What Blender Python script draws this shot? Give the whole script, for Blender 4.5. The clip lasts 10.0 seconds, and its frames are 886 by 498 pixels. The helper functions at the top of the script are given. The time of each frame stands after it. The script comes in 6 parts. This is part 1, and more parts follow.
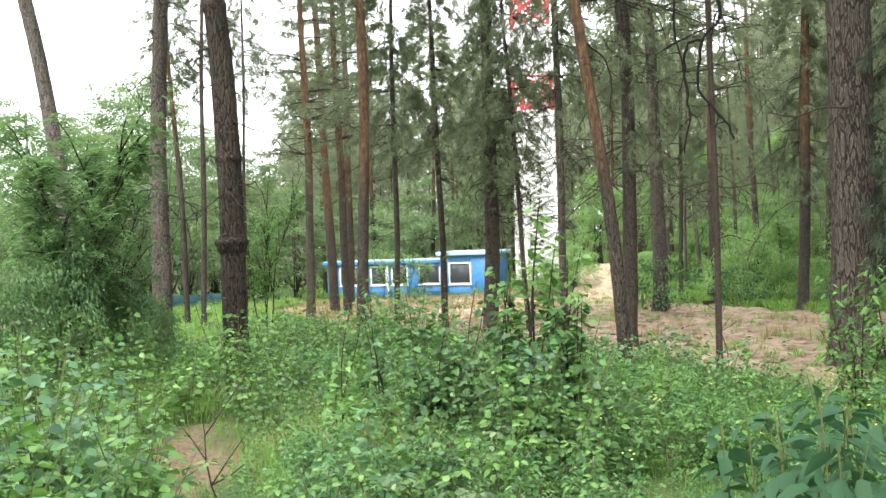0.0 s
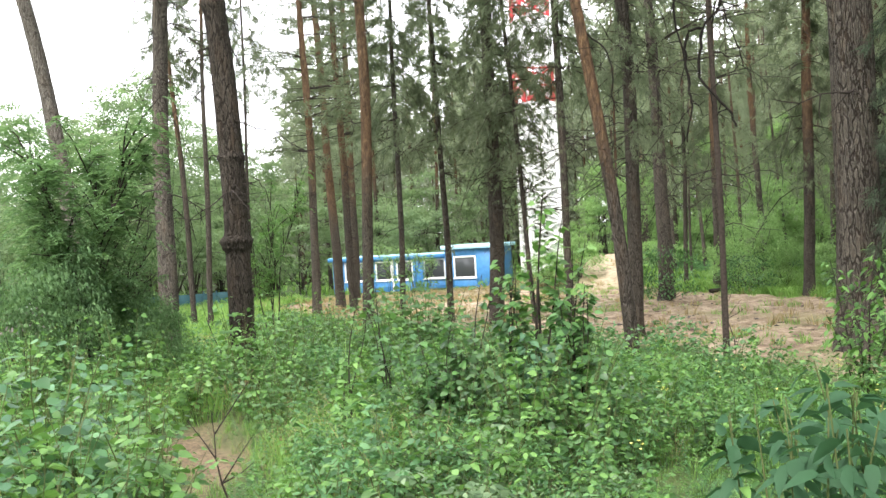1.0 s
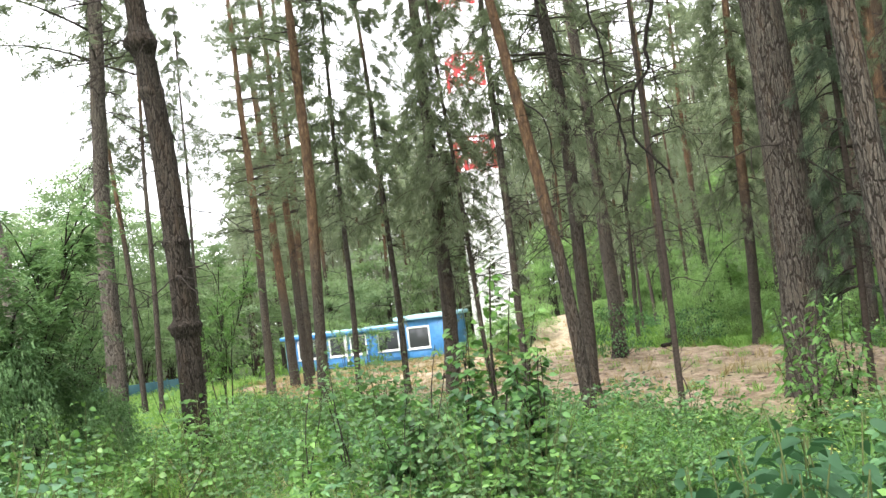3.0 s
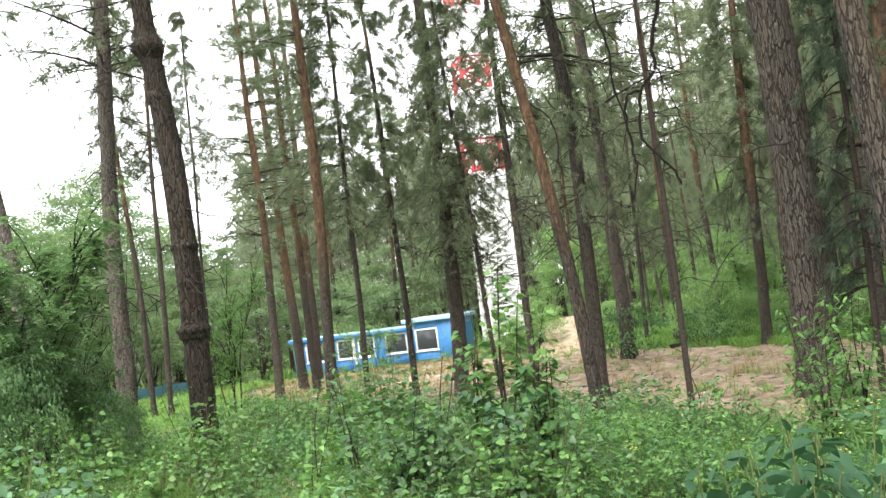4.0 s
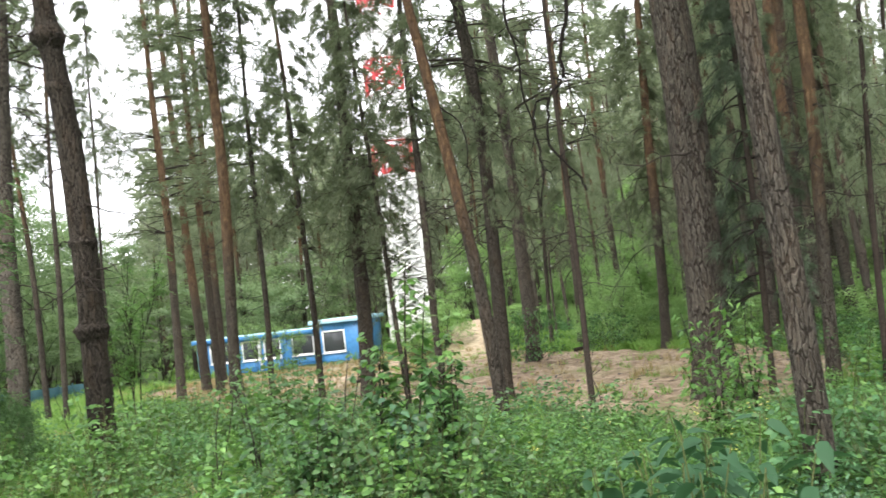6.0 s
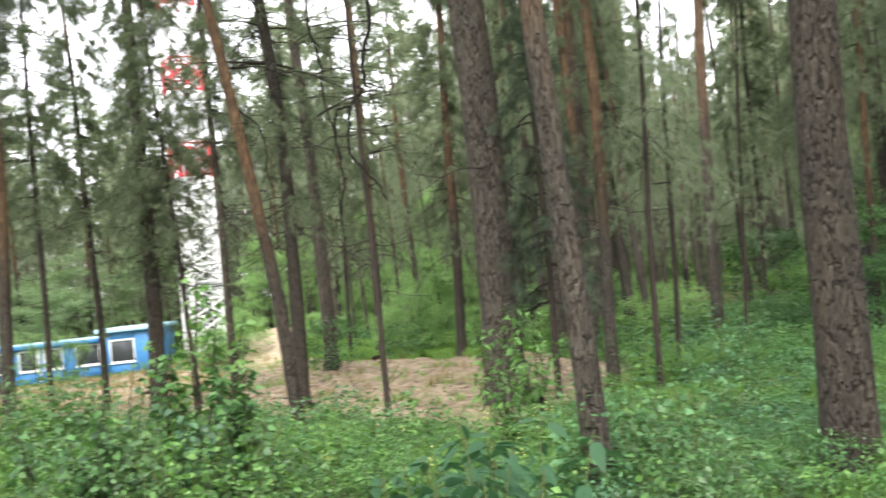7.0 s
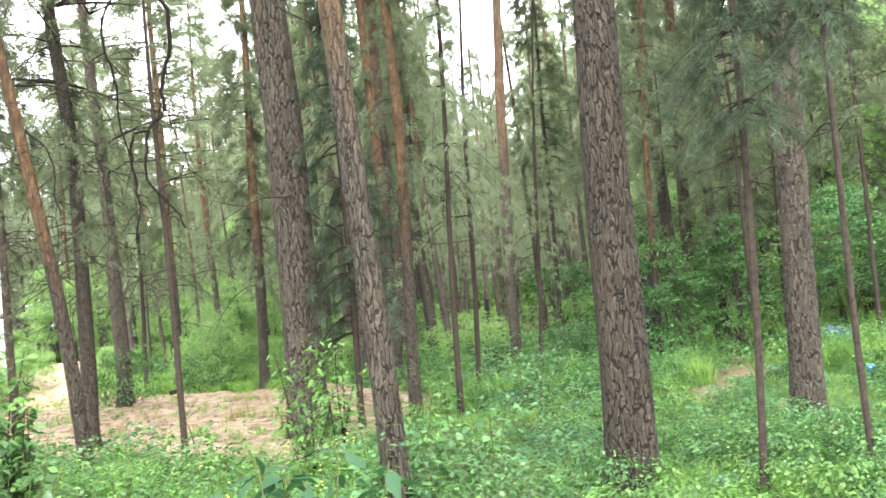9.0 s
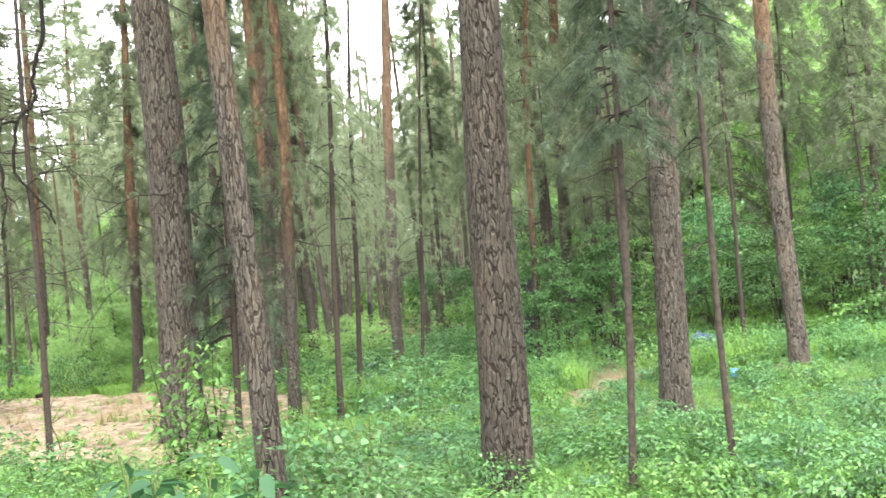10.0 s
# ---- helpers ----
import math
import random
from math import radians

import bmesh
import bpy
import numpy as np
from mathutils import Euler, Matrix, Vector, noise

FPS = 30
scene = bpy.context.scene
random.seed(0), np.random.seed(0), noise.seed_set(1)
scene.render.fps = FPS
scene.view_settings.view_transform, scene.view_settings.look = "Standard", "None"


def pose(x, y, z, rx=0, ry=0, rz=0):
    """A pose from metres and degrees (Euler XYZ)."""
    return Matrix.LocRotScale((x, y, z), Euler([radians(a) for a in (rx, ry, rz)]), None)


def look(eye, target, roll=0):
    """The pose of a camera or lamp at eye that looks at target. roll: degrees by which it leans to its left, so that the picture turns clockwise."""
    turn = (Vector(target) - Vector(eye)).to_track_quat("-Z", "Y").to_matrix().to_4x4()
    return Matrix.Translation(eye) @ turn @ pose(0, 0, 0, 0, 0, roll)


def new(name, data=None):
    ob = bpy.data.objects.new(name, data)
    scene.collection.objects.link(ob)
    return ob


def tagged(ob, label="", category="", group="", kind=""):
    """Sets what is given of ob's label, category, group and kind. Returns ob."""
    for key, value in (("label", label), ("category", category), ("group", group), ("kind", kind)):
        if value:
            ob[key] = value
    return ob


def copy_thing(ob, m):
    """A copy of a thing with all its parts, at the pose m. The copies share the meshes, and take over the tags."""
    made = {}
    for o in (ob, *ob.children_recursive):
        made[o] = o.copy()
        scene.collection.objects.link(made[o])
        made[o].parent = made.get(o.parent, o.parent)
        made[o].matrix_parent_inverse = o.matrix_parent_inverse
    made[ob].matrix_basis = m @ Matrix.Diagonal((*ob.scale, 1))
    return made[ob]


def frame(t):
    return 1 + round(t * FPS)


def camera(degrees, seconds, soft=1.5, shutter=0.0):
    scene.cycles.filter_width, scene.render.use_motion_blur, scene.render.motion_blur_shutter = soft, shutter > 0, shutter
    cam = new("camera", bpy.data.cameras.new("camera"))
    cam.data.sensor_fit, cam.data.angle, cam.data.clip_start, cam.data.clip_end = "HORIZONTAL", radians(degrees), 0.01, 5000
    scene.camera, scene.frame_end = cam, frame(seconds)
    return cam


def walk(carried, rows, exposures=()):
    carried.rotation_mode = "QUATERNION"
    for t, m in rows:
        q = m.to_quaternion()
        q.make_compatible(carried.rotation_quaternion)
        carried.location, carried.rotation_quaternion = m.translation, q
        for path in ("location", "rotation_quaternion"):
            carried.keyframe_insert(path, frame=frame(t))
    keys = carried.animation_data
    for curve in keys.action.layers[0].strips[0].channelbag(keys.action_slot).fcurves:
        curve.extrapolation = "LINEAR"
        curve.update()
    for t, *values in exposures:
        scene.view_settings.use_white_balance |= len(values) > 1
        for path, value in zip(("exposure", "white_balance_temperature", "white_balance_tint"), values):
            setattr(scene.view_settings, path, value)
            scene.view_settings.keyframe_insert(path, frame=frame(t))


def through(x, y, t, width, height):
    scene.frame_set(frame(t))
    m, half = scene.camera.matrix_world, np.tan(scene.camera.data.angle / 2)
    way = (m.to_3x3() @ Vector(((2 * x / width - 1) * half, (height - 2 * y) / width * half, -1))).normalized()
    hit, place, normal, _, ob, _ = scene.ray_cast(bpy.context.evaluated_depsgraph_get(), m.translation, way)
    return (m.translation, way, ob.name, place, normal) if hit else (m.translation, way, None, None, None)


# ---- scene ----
cam = camera(50.99, 10.0, soft=1.5, shutter=0.28)
PATH = [
    (0.0, 0.000, 0.000, 1.600, 89.19, 2.11, -0.09),
    (0.5, -0.002, -0.004, 1.601, 89.02, 2.73, 0.04),
    (1.0, -0.000, -0.005, 1.602, 88.83, 3.37, 0.17),
    (1.5, 0.015, -0.014, 1.604, 89.70, 4.46, -0.63),
    (1.8, 0.017, -0.024, 1.602, 90.67, 5.69, -2.18),
    (2.0, 0.019, -0.031, 1.601, 91.38, 6.25, -2.59),
    (2.5, 0.017, -0.041, 1.604, 92.49, 6.81, -3.02),
    (4.0, 0.010, -0.035, 1.608, 93.06, 7.33, -2.34),
    (4.5, 0.010, -0.039, 1.607, 92.97, 7.48, -2.54),
    (5.0, 0.009, -0.044, 1.608, 92.90, 6.72, -2.79),
    (5.2, 0.009, -0.045, 1.608, 92.89, 6.71, -2.90),
    (6.3, 0.029, -0.062, 1.598, 92.41, 6.48, -10.64),
    (6.5, 0.033, -0.065, 1.596, 92.37, 6.39, -12.21),
    (6.8, 0.052, -0.056, 1.594, 92.04, 6.31, -15.72),
    (7.0, 0.062, -0.051, 1.593, 91.68, 6.06, -20.30),
    (7.3, 0.064, -0.060, 1.594, 91.55, 5.97, -24.62),
    (7.5, 0.064, -0.066, 1.594, 91.60, 5.68, -25.87),
    (8.0, 0.063, -0.073, 1.592, 91.97, 5.65, -26.54),
    (8.5, 0.073, -0.076, 1.593, 92.10, 6.05, -28.76),
    (9.0, 0.082, -0.085, 1.590, 92.30, 6.06, -32.26),
    (9.5, 0.083, -0.090, 1.589, 92.40, 5.63, -35.86),
    (10.0, 0.090, -0.101, 1.584, 91.82, 5.20, -39.44),
]
EXPOSURE = [(t, stops, 6500, 13) for t, stops in ((0.0, 1.37), (2.0, 1.4), (2.7, 1.41), (4.5, 1.21), (6.5, 1.11), (7.2, 1.46), (8.5, 1.96), (10.0, 2.22))]
walk(cam, [(t, pose(*p)) for t, *p in PATH], EXPOSURE)

# ---- light: a bright overcast sky, with a wide weak sun behind the cloud ----
SUN_ELEVATION, SUN_ROTATION = 52, 205
world = bpy.data.worlds.new("overcast")
scene.world = world
world.use_nodes = True
wn = world.node_tree.nodes
wl = world.node_tree.links
sky = wn.new("ShaderNodeTexSky")
sky.sky_type = "NISHITA"
sky.sun_disc = False
sky.sun_elevation = radians(SUN_ELEVATION)
sky.sun_rotation = radians(SUN_ROTATION)
sky.air_density, sky.dust_density, sky.ozone_density = 1.0, 4.0, 1.0
cloud = wn.new("ShaderNodeMix")
cloud.data_type = "RGBA"
cloud.inputs["Factor"].default_value = 0.85
cloud.inputs["B"].default_value = (13.0, 13.3, 13.6, 1)
wl.new(sky.outputs["Color"], cloud.inputs["A"])
background = wn["Background"]
background.inputs["Strength"].default_value = 0.12
wl.new(cloud.outputs["Result"], background.inputs["Color"])

sun = new("sun", bpy.data.lights.new("sun", "SUN"))
sun.data.energy, sun.data.angle, sun.data.color = 2.2, radians(24), (1.0, 0.96, 0.9)
se, sr = radians(SUN_ELEVATION), radians(SUN_ROTATION)
sun_way = Vector((math.sin(sr) * math.cos(se), math.cos(sr) * math.cos(se), math.sin(se)))
sun.matrix_basis = look(sun_way * 50, (0, 0, 0))


# ---- materials ----
def material(name):
    m = bpy.data.materials.new(name)
    m.use_nodes = True
    nt = m.node_tree
    return m, nt, nt.nodes["Principled BSDF"]


def ramp(nt, source, stops):
    r = nt.nodes.new("ShaderNodeValToRGB")
    while len(r.color_ramp.elements) < len(stops):
        r.color_ramp.elements.new(0.5)
    for e, (p, c) in zip(r.color_ramp.elements, stops):
        e.position, e.color = p, (*c, 1)
    nt.links.new(source, r.inputs["Fac"])
    return r.outputs["Color"]


def noise_tex(nt, scale, detail=4, stretch=None, rough=0.6):
    n = nt.nodes.new("ShaderNodeTexNoise")
    n.inputs["Scale"].default_value, n.inputs["Detail"].default_value = scale, detail
    n.inputs["Roughness"].default_value = rough
    c = nt.nodes.new("ShaderNodeTexCoord")
    mp = nt.nodes.new("ShaderNodeMapping")
    if stretch:
        mp.inputs["Scale"].default_value = stretch
    nt.links.new(c.outputs["Object"], mp.inputs["Vector"])
    nt.links.new(mp.outputs["Vector"], n.inputs["Vector"])
    return n


def blend(nt, fac, a, b, how="MIX"):
    m = nt.nodes.new("ShaderNodeMix")
    m.data_type, m.blend_type = "RGBA", how
    for key, v in (("Factor", fac), ("A", a), ("B", b)):
        if isinstance(v, (int, float)):
            m.inputs[key].default_value = v
        elif isinstance(v, tuple):
            m.inputs[key].default_value = (*v, 1)
        else:
            nt.links.new(v, m.inputs[key])
    return m.outputs["Result"]


def math_node(nt, op, a, b=0.0):
    m = nt.nodes.new("ShaderNodeMath")
    m.operation = op
    for i, v in enumerate((a, b)):
        if isinstance(v, (int, float)):
            m.inputs[i].default_value = v
        else:
            nt.links.new(v, m.inputs[i])
    return m.outputs[0]


def attribute(nt, name):
    a = nt.nodes.new("ShaderNodeAttribute")
    a.attribute_name = name
    return a.outputs["Fac"]


def bump(nt, bsdf, height, strength, distance):
    b = nt.nodes.new("ShaderNodeBump")
    b.inputs["Strength"].default_value, b.inputs["Distance"].default_value = strength, distance
    nt.links.new(height, b.inputs["Height"])
    nt.links.new(b.outputs["Normal"], bsdf.inputs["Normal"])


def leaf_material(name, dark, mid, light, through=0.35, gloss=0.45):
    """Leaves or needles: colour differs from leaf to leaf; light passes through them."""
    m, nt, p = material(name)
    g = nt.nodes.new("ShaderNodeNewGeometry")
    big = noise_tex(nt, 1.3, 4)
    mixv = math_node(nt, "ADD", math_node(nt, "MULTIPLY", g.outputs["Random Per Island"], 0.6),
                     math_node(nt, "MULTIPLY", math_node(nt, "SUBTRACT", big.outputs["Fac"], 0.27), 1.0))
    col = ramp(nt, mixv, [(0.12, dark), (0.5, mid), (0.95, light)])
    nt.links.new(col, p.inputs["Base Color"])
    waxy = gloss < 0.45
    p.inputs["Roughness"].default_value = gloss if waxy else gloss + 0.15
    p.inputs["Specular IOR Level"].default_value = 0.32 if waxy else 0.2
    tr = nt.nodes.new("ShaderNodeBsdfTranslucent")
    warm = blend(nt, 0.5, col, (light[0] * 1.05, light[1] * 1.15, light[2] * 0.7))
    nt.links.new(warm, tr.inputs["Color"])
    mx = nt.nodes.new("ShaderNodeMixShader")
    mx.inputs[0].default_value = through
    nt.links.new(p.outputs[0], mx.inputs[1])
    nt.links.new(tr.outputs[0], mx.inputs[2])
    nt.links.new(mx.outputs[0], nt.nodes["Material Output"].inputs["Surface"])
    return m


def voronoi(nt, vector, scale, feature):
    v = nt.nodes.new("ShaderNodeTexVoronoi")
    v.feature = feature
    v.inputs["Scale"].default_value = scale
    nt.links.new(vector, v.inputs["Vector"])
    return v


def bark_material(name, plate_scale=27.0, depth=0.014):
    """Scots pine bark: tall grey-brown plates with pale rims between dark fissures, thin orange bark higher up (mesh attribute flake)."""
    m, nt, p = material(name)
    c = nt.nodes.new("ShaderNodeTexCoord")
    wob = noise_tex(nt, 11, 3, (1, 1, 0.45))
    off = nt.nodes.new("ShaderNodeVectorMath")
    off.operation = "MULTIPLY_ADD"
    off.inputs[1].default_value, off.inputs[2].default_value = (0.07, 0.07, 0.2), (-0.035, -0.035, -0.1)
    nt.links.new(wob.outputs["Color"], off.inputs[0])
    add = nt.nodes.new("ShaderNodeVectorMath")
    add.operation = "ADD"
    nt.links.new(c.outputs["Object"], add.inputs[0])
    nt.links.new(off.outputs["Vector"], add.inputs[1])
    squash = nt.nodes.new("ShaderNodeVectorMath")
    squash.operation = "MULTIPLY"
    squash.inputs[1].default_value = (1, 1, 0.15)
    nt.links.new(add.outputs["Vector"], squash.inputs[0])
    edge = voronoi(nt, squash.outputs["Vector"], plate_scale, "DISTANCE_TO_EDGE").outputs["Distance"]
    cell = voronoi(nt, squash.outputs["Vector"], plate_scale, "F1").outputs["Color"]
    flakes = voronoi(nt, squash.outputs["Vector"], plate_scale * 2.7, "DISTANCE_TO_EDGE").outputs["Distance"]
    fine = noise_tex(nt, 46, 5, (1, 1, 0.3))
    tone = noise_tex(nt, 5, 4, (1, 1, 0.25))
    plate = ramp(nt, edge, [(0.012, (0, 0, 0)), (0.13, (1, 1, 1))])
    small = ramp(nt, flakes, [(0.0, (0.62, 0.62, 0.62)), (0.12, (1, 1, 1))])
    shade = math_node(nt, "ADD", math_node(nt, "MULTIPLY", tone.outputs["Fac"], 0.6), math_node(nt, "MULTIPLY", cell, 0.4))
    plate_col = ramp(nt, shade, [(0.25, (0.043, 0.035, 0.027)), (0.5, (0.067, 0.057, 0.044)), (0.78, (0.114, 0.1, 0.08))])
    rim = ramp(nt, edge, [(0.04, (0, 0, 0)), (0.09, (1, 1, 1)), (0.16, (0.65, 0.65, 0.65)), (0.26, (0, 0, 0))])
    low = blend(nt, math_node(nt, "MULTIPLY", rim, math_node(nt, "MULTIPLY", fine.outputs["Fac"], 1.1)), plate_col, (0.178, 0.165, 0.14))
    low = blend(nt, 1.0, low, small, "MULTIPLY")
    low = blend(nt, plate, (0.027, 0.0205, 0.015), low)
    low = blend(nt, 0.6, low, ramp(nt, fine.outputs["Fac"], [(0.3, (0.4, 0.4, 0.4)), (0.65, (1, 1, 1))]), "MULTIPLY")
    scale_n = noise_tex(nt, 16, 5, (1, 1, 0.35), 0.7)
    high = ramp(nt, scale_n.outputs["Fac"], [(0.3, (0.062, 0.037, 0.023)), (0.5, (0.12, 0.073, 0.04)), (0.62, (0.185, 0.115, 0.058)), (0.78, (0.34, 0.25, 0.155))])
    high = blend(nt, 1.0, high, small, "MULTIPLY")
    fl = math_node(nt, "ADD", attribute(nt, "flake"), math_node(nt, "MULTIPLY", math_node(nt, "SUBTRACT", tone.outputs["Fac"], 0.5), 1.2))
    flc = nt.nodes.new("ShaderNodeClamp")
    nt.links.new(fl, flc.inputs["Value"])
    oi = nt.nodes.new("ShaderNodeObjectInfo")
    tint = ramp(nt, oi.outputs["Random"], [(0.0, (0.78, 0.77, 0.76)), (1.0, (1.0, 0.98, 0.95))])
    both = blend(nt, flc.outputs[0], low, high)
    grey = attribute(nt, "grey")
    pale = nt.nodes.new("ShaderNodeHueSaturation")
    pale.inputs["Saturation"].default_value, pale.inputs["Value"].default_value = 0.65, 2.4
    nt.links.new(both, pale.inputs["Color"])
    both = blend(nt, grey, both, pale.outputs["Color"])
    both = blend(nt, math_node(nt, "MULTIPLY", grey, -1.0), both, blend(nt, 1.0, both, (0.5, 0.47, 0.45), "MULTIPLY"))
    nt.links.new(blend(nt, 1.0, both, tint, "MULTIPLY"), p.inputs["Base Color"])
    p.inputs["Roughness"].default_value = 0.9
    p.inputs["Specular IOR Level"].default_value = 0.2
    h = math_node(nt, "ADD", math_node(nt, "MULTIPLY", plate, 1.3), math_node(nt, "MULTIPLY", fine.outputs["Fac"], 0.5))
    bump(nt, p, h, 0.9, depth)
    return m


BARK = bark_material("pine_bark")
BARK_NEAR = bark_material("pine_bark_plates", 36.0, 0.016)
BARK_OLD = bark_material("old_pine_bark", 20.0, 0.026)


def twig_material(name, a, b):
    m, nt, p = material(name)
    n = noise_tex(nt, 30, 4)
    nt.links.new(ramp(nt, n.outputs["Fac"], [(0.3, a), (0.7, b)]), p.inputs["Base Color"])
    p.inputs["Roughness"].default_value = 0.95
    p.inputs["Specular IOR Level"].default_value = 0.15
    bump(nt, p, n.outputs["Fac"], 0.5, 0.004)
    return m


YOUNG_BARK = twig_material("young_pine_bark", (0.019, 0.015, 0.012), (0.058, 0.046, 0.037))
DEAD_WOOD = twig_material("dark_dead_wood", (0.006, 0.005, 0.004), (0.022, 0.018, 0.015))
TWIG = twig_material("dead_twig", (0.016, 0.013, 0.011), (0.05, 0.041, 0.034))
STEM = twig_material("green_stem", (0.05, 0.08, 0.025), (0.11, 0.12, 0.05))
NEEDLE = leaf_material("pine_needles", (0.06, 0.078, 0.05), (0.12, 0.148, 0.09), (0.19, 0.228, 0.142), 0.42)
# Darker copy of the needles: crowns against the light have their shade in the colour.
NEEDLE_BACKLIT = leaf_material("pine_needles_backlit", (0.032, 0.048, 0.032), (0.066, 0.092, 0.06), (0.11, 0.148, 0.097), 0.38)
# Distance haze is painted in: paler, greyer needles for the farther pines.
NEEDLE_FAR_HAZE = leaf_material("pine_needles_far_haze", (0.135, 0.165, 0.115), (0.21, 0.252, 0.17), (0.29, 0.34, 0.23), 0.55)
NEEDLE_HAZE = leaf_material("pine_needles_belt_haze", (0.155, 0.182, 0.135), (0.21, 0.242, 0.178), (0.275, 0.31, 0.228), 0.5)
LEAF = leaf_material("leaf_green", (0.009, 0.03, 0.009), (0.048, 0.12, 0.038), (0.14, 0.29, 0.09), 0.26, 0.38)
LEAF_LIGHT = leaf_material("leaf_light_green", (0.016, 0.046, 0.012), (0.08, 0.182, 0.045), (0.2, 0.362, 0.1), 0.36, 0.4)
LEAF_BLUE = leaf_material("leaf_blue_green", (0.01, 0.032, 0.016), (0.042, 0.108, 0.05), (0.125, 0.255, 0.125), 0.22, 0.35)
LEAF_DARK = leaf_material("leaf_dark_green", (0.018, 0.042, 0.015), (0.05, 0.11, 0.038), (0.11, 0.205, 0.07), 0.32, 0.4)
# Haze over distance is painted into this green, lifted and paled.
LEAF_FAR_HAZE = leaf_material("leaf_far_haze_green", (0.085, 0.165, 0.062), (0.18, 0.315, 0.12), (0.34, 0.5, 0.21), 0.52)
LEAF_BIG = leaf_material("leaf_big_dark", (0.015, 0.044, 0.02), (0.03, 0.08, 0.036), (0.055, 0.13, 0.06), 0.3, 0.46)
LEAF_SILVER = leaf_material("leaf_silver_green", (0.025, 0.05, 0.022), (0.075, 0.13, 0.058), (0.2, 0.275, 0.15), 0.2)
# Dulled, paled green: haze put into the colour of far left and cabin trees.
LEAF_LEFT_HAZE = leaf_material("leaf_hazy_green", (0.075, 0.12, 0.062), (0.155, 0.23, 0.122), (0.28, 0.38, 0.21), 0.5)
LEAF_ROWAN = leaf_material("leaf_dull_green", (0.034, 0.076, 0.032), (0.084, 0.162, 0.068), (0.175, 0.29, 0.125), 0.44)
LEAF_HERB = leaf_material("leaf_fresh_green", (0.018, 0.054, 0.018), (0.066, 0.165, 0.064), (0.165, 0.325, 0.138), 0.38, 0.42)
GRASS = leaf_material("grass_blades", (0.05, 0.11, 0.024), (0.14, 0.28, 0.06), (0.28, 0.43, 0.13), 0.42)
DRY = leaf_material("dry_grass", (0.16, 0.12, 0.06), (0.26, 0.2, 0.1), (0.4, 0.33, 0.18), 0.3)
PETAL = leaf_material("yellow_petal", (0.66, 0.66, 0.16), (0.76, 0.76, 0.26), (0.82, 0.82, 0.36), 0.3)


def ground_material():
    m, nt, p = material("forest_floor")
    sand, soil = attribute(nt, "sand"), attribute(nt, "soil")
    big, mid, fine = noise_tex(nt, 0.35, 4), noise_tex(nt, 1.6, 7, None, 0.72), noise_tex(nt, 18, 6, None, 0.7)
    mott = noise_tex(nt, 4.5, 6, (1, 0.55, 1), 0.75)
    sand_col = ramp(nt, mid.outputs["Fac"], [(0.36, (0.1, 0.072, 0.048)), (0.48, (0.235, 0.178, 0.122)), (0.62, (0.41, 0.335, 0.24))])
    litter = ramp(nt, mott.outputs["Fac"], [(0.4, (0.075, 0.052, 0.034)), (0.5, (0.21, 0.155, 0.105)), (0.62, (0.4, 0.325, 0.235))])
    sand_col = blend(nt, 0.55, sand_col, litter)
    moss_on = ramp(nt, big.outputs["Fac"], [(0.5, (0, 0, 0)), (0.6, (0.65, 0.65, 0.65))])
    sand_col = blend(nt, moss_on, sand_col, (0.17, 0.17, 0.075))
    # Paler sand stands for light from the open sky on the track.
    sand_col = blend(nt, math_node(nt, "MULTIPLY", attribute(nt, "track"), 0.85), sand_col, ramp(nt, mott.outputs["Fac"], [(0.35, (0.27, 0.21, 0.14)), (0.6, (0.46, 0.38, 0.27))]))
    moss = ramp(nt, mid.outputs["Fac"], [(0.3, (0.03, 0.045, 0.018)), (0.5, (0.05, 0.085, 0.028)), (0.75, (0.1, 0.125, 0.045))])
    earth = ramp(nt, fine.outputs["Fac"], [(0.3, (0.08, 0.06, 0.04)), (0.7, (0.24, 0.175, 0.11))])
    wild = blend(nt, soil, moss, earth)
    edge = math_node(nt, "ADD", sand, math_node(nt, "MULTIPLY", math_node(nt, "SUBTRACT", mid.outputs["Fac"], 0.5), 0.9))
    edge = ramp(nt, edge, [(0.38, (0, 0, 0)), (0.6, (1, 1, 1))])
    col = blend(nt, edge, wild, sand_col)
    col = blend(nt, 0.5, col, ramp(nt, fine.outputs["Fac"], [(0.3, (0.3, 0.3, 0.3)), (0.55, (1, 1, 1))]), "MULTIPLY")
    nt.links.new(col, p.inputs["Base Color"])
    p.inputs["Roughness"].default_value = 0.95
    p.inputs["Specular IOR Level"].default_value = 0.15
    bump(nt, p, fine.outputs["Fac"], 0.7, 0.03)
    return m


def paint(name, colour, rough=0.5, wear=0.25, metal=0.0, scale=6):
    """Painted or plain surface with stains and fine grain."""
    m, nt, p = material(name)
    a, b = noise_tex(nt, scale, 5), noise_tex(nt, scale * 9, 4)
    k = math_node(nt, "ADD", math_node(nt, "MULTIPLY", a.outputs["Fac"], 0.7), math_node(nt, "MULTIPLY", b.outputs["Fac"], 0.3))
    worn = tuple(c * (1 - wear) for c in colour)
    nt.links.new(ramp(nt, k, [(0.32, worn), (0.6, colour)]), p.inputs["Base Color"])
    p.inputs["Roughness"].default_value, p.inputs["Metallic"].default_value = rough, metal
    bump(nt, p, b.outputs["Fac"], 0.15, 0.004)
    return m


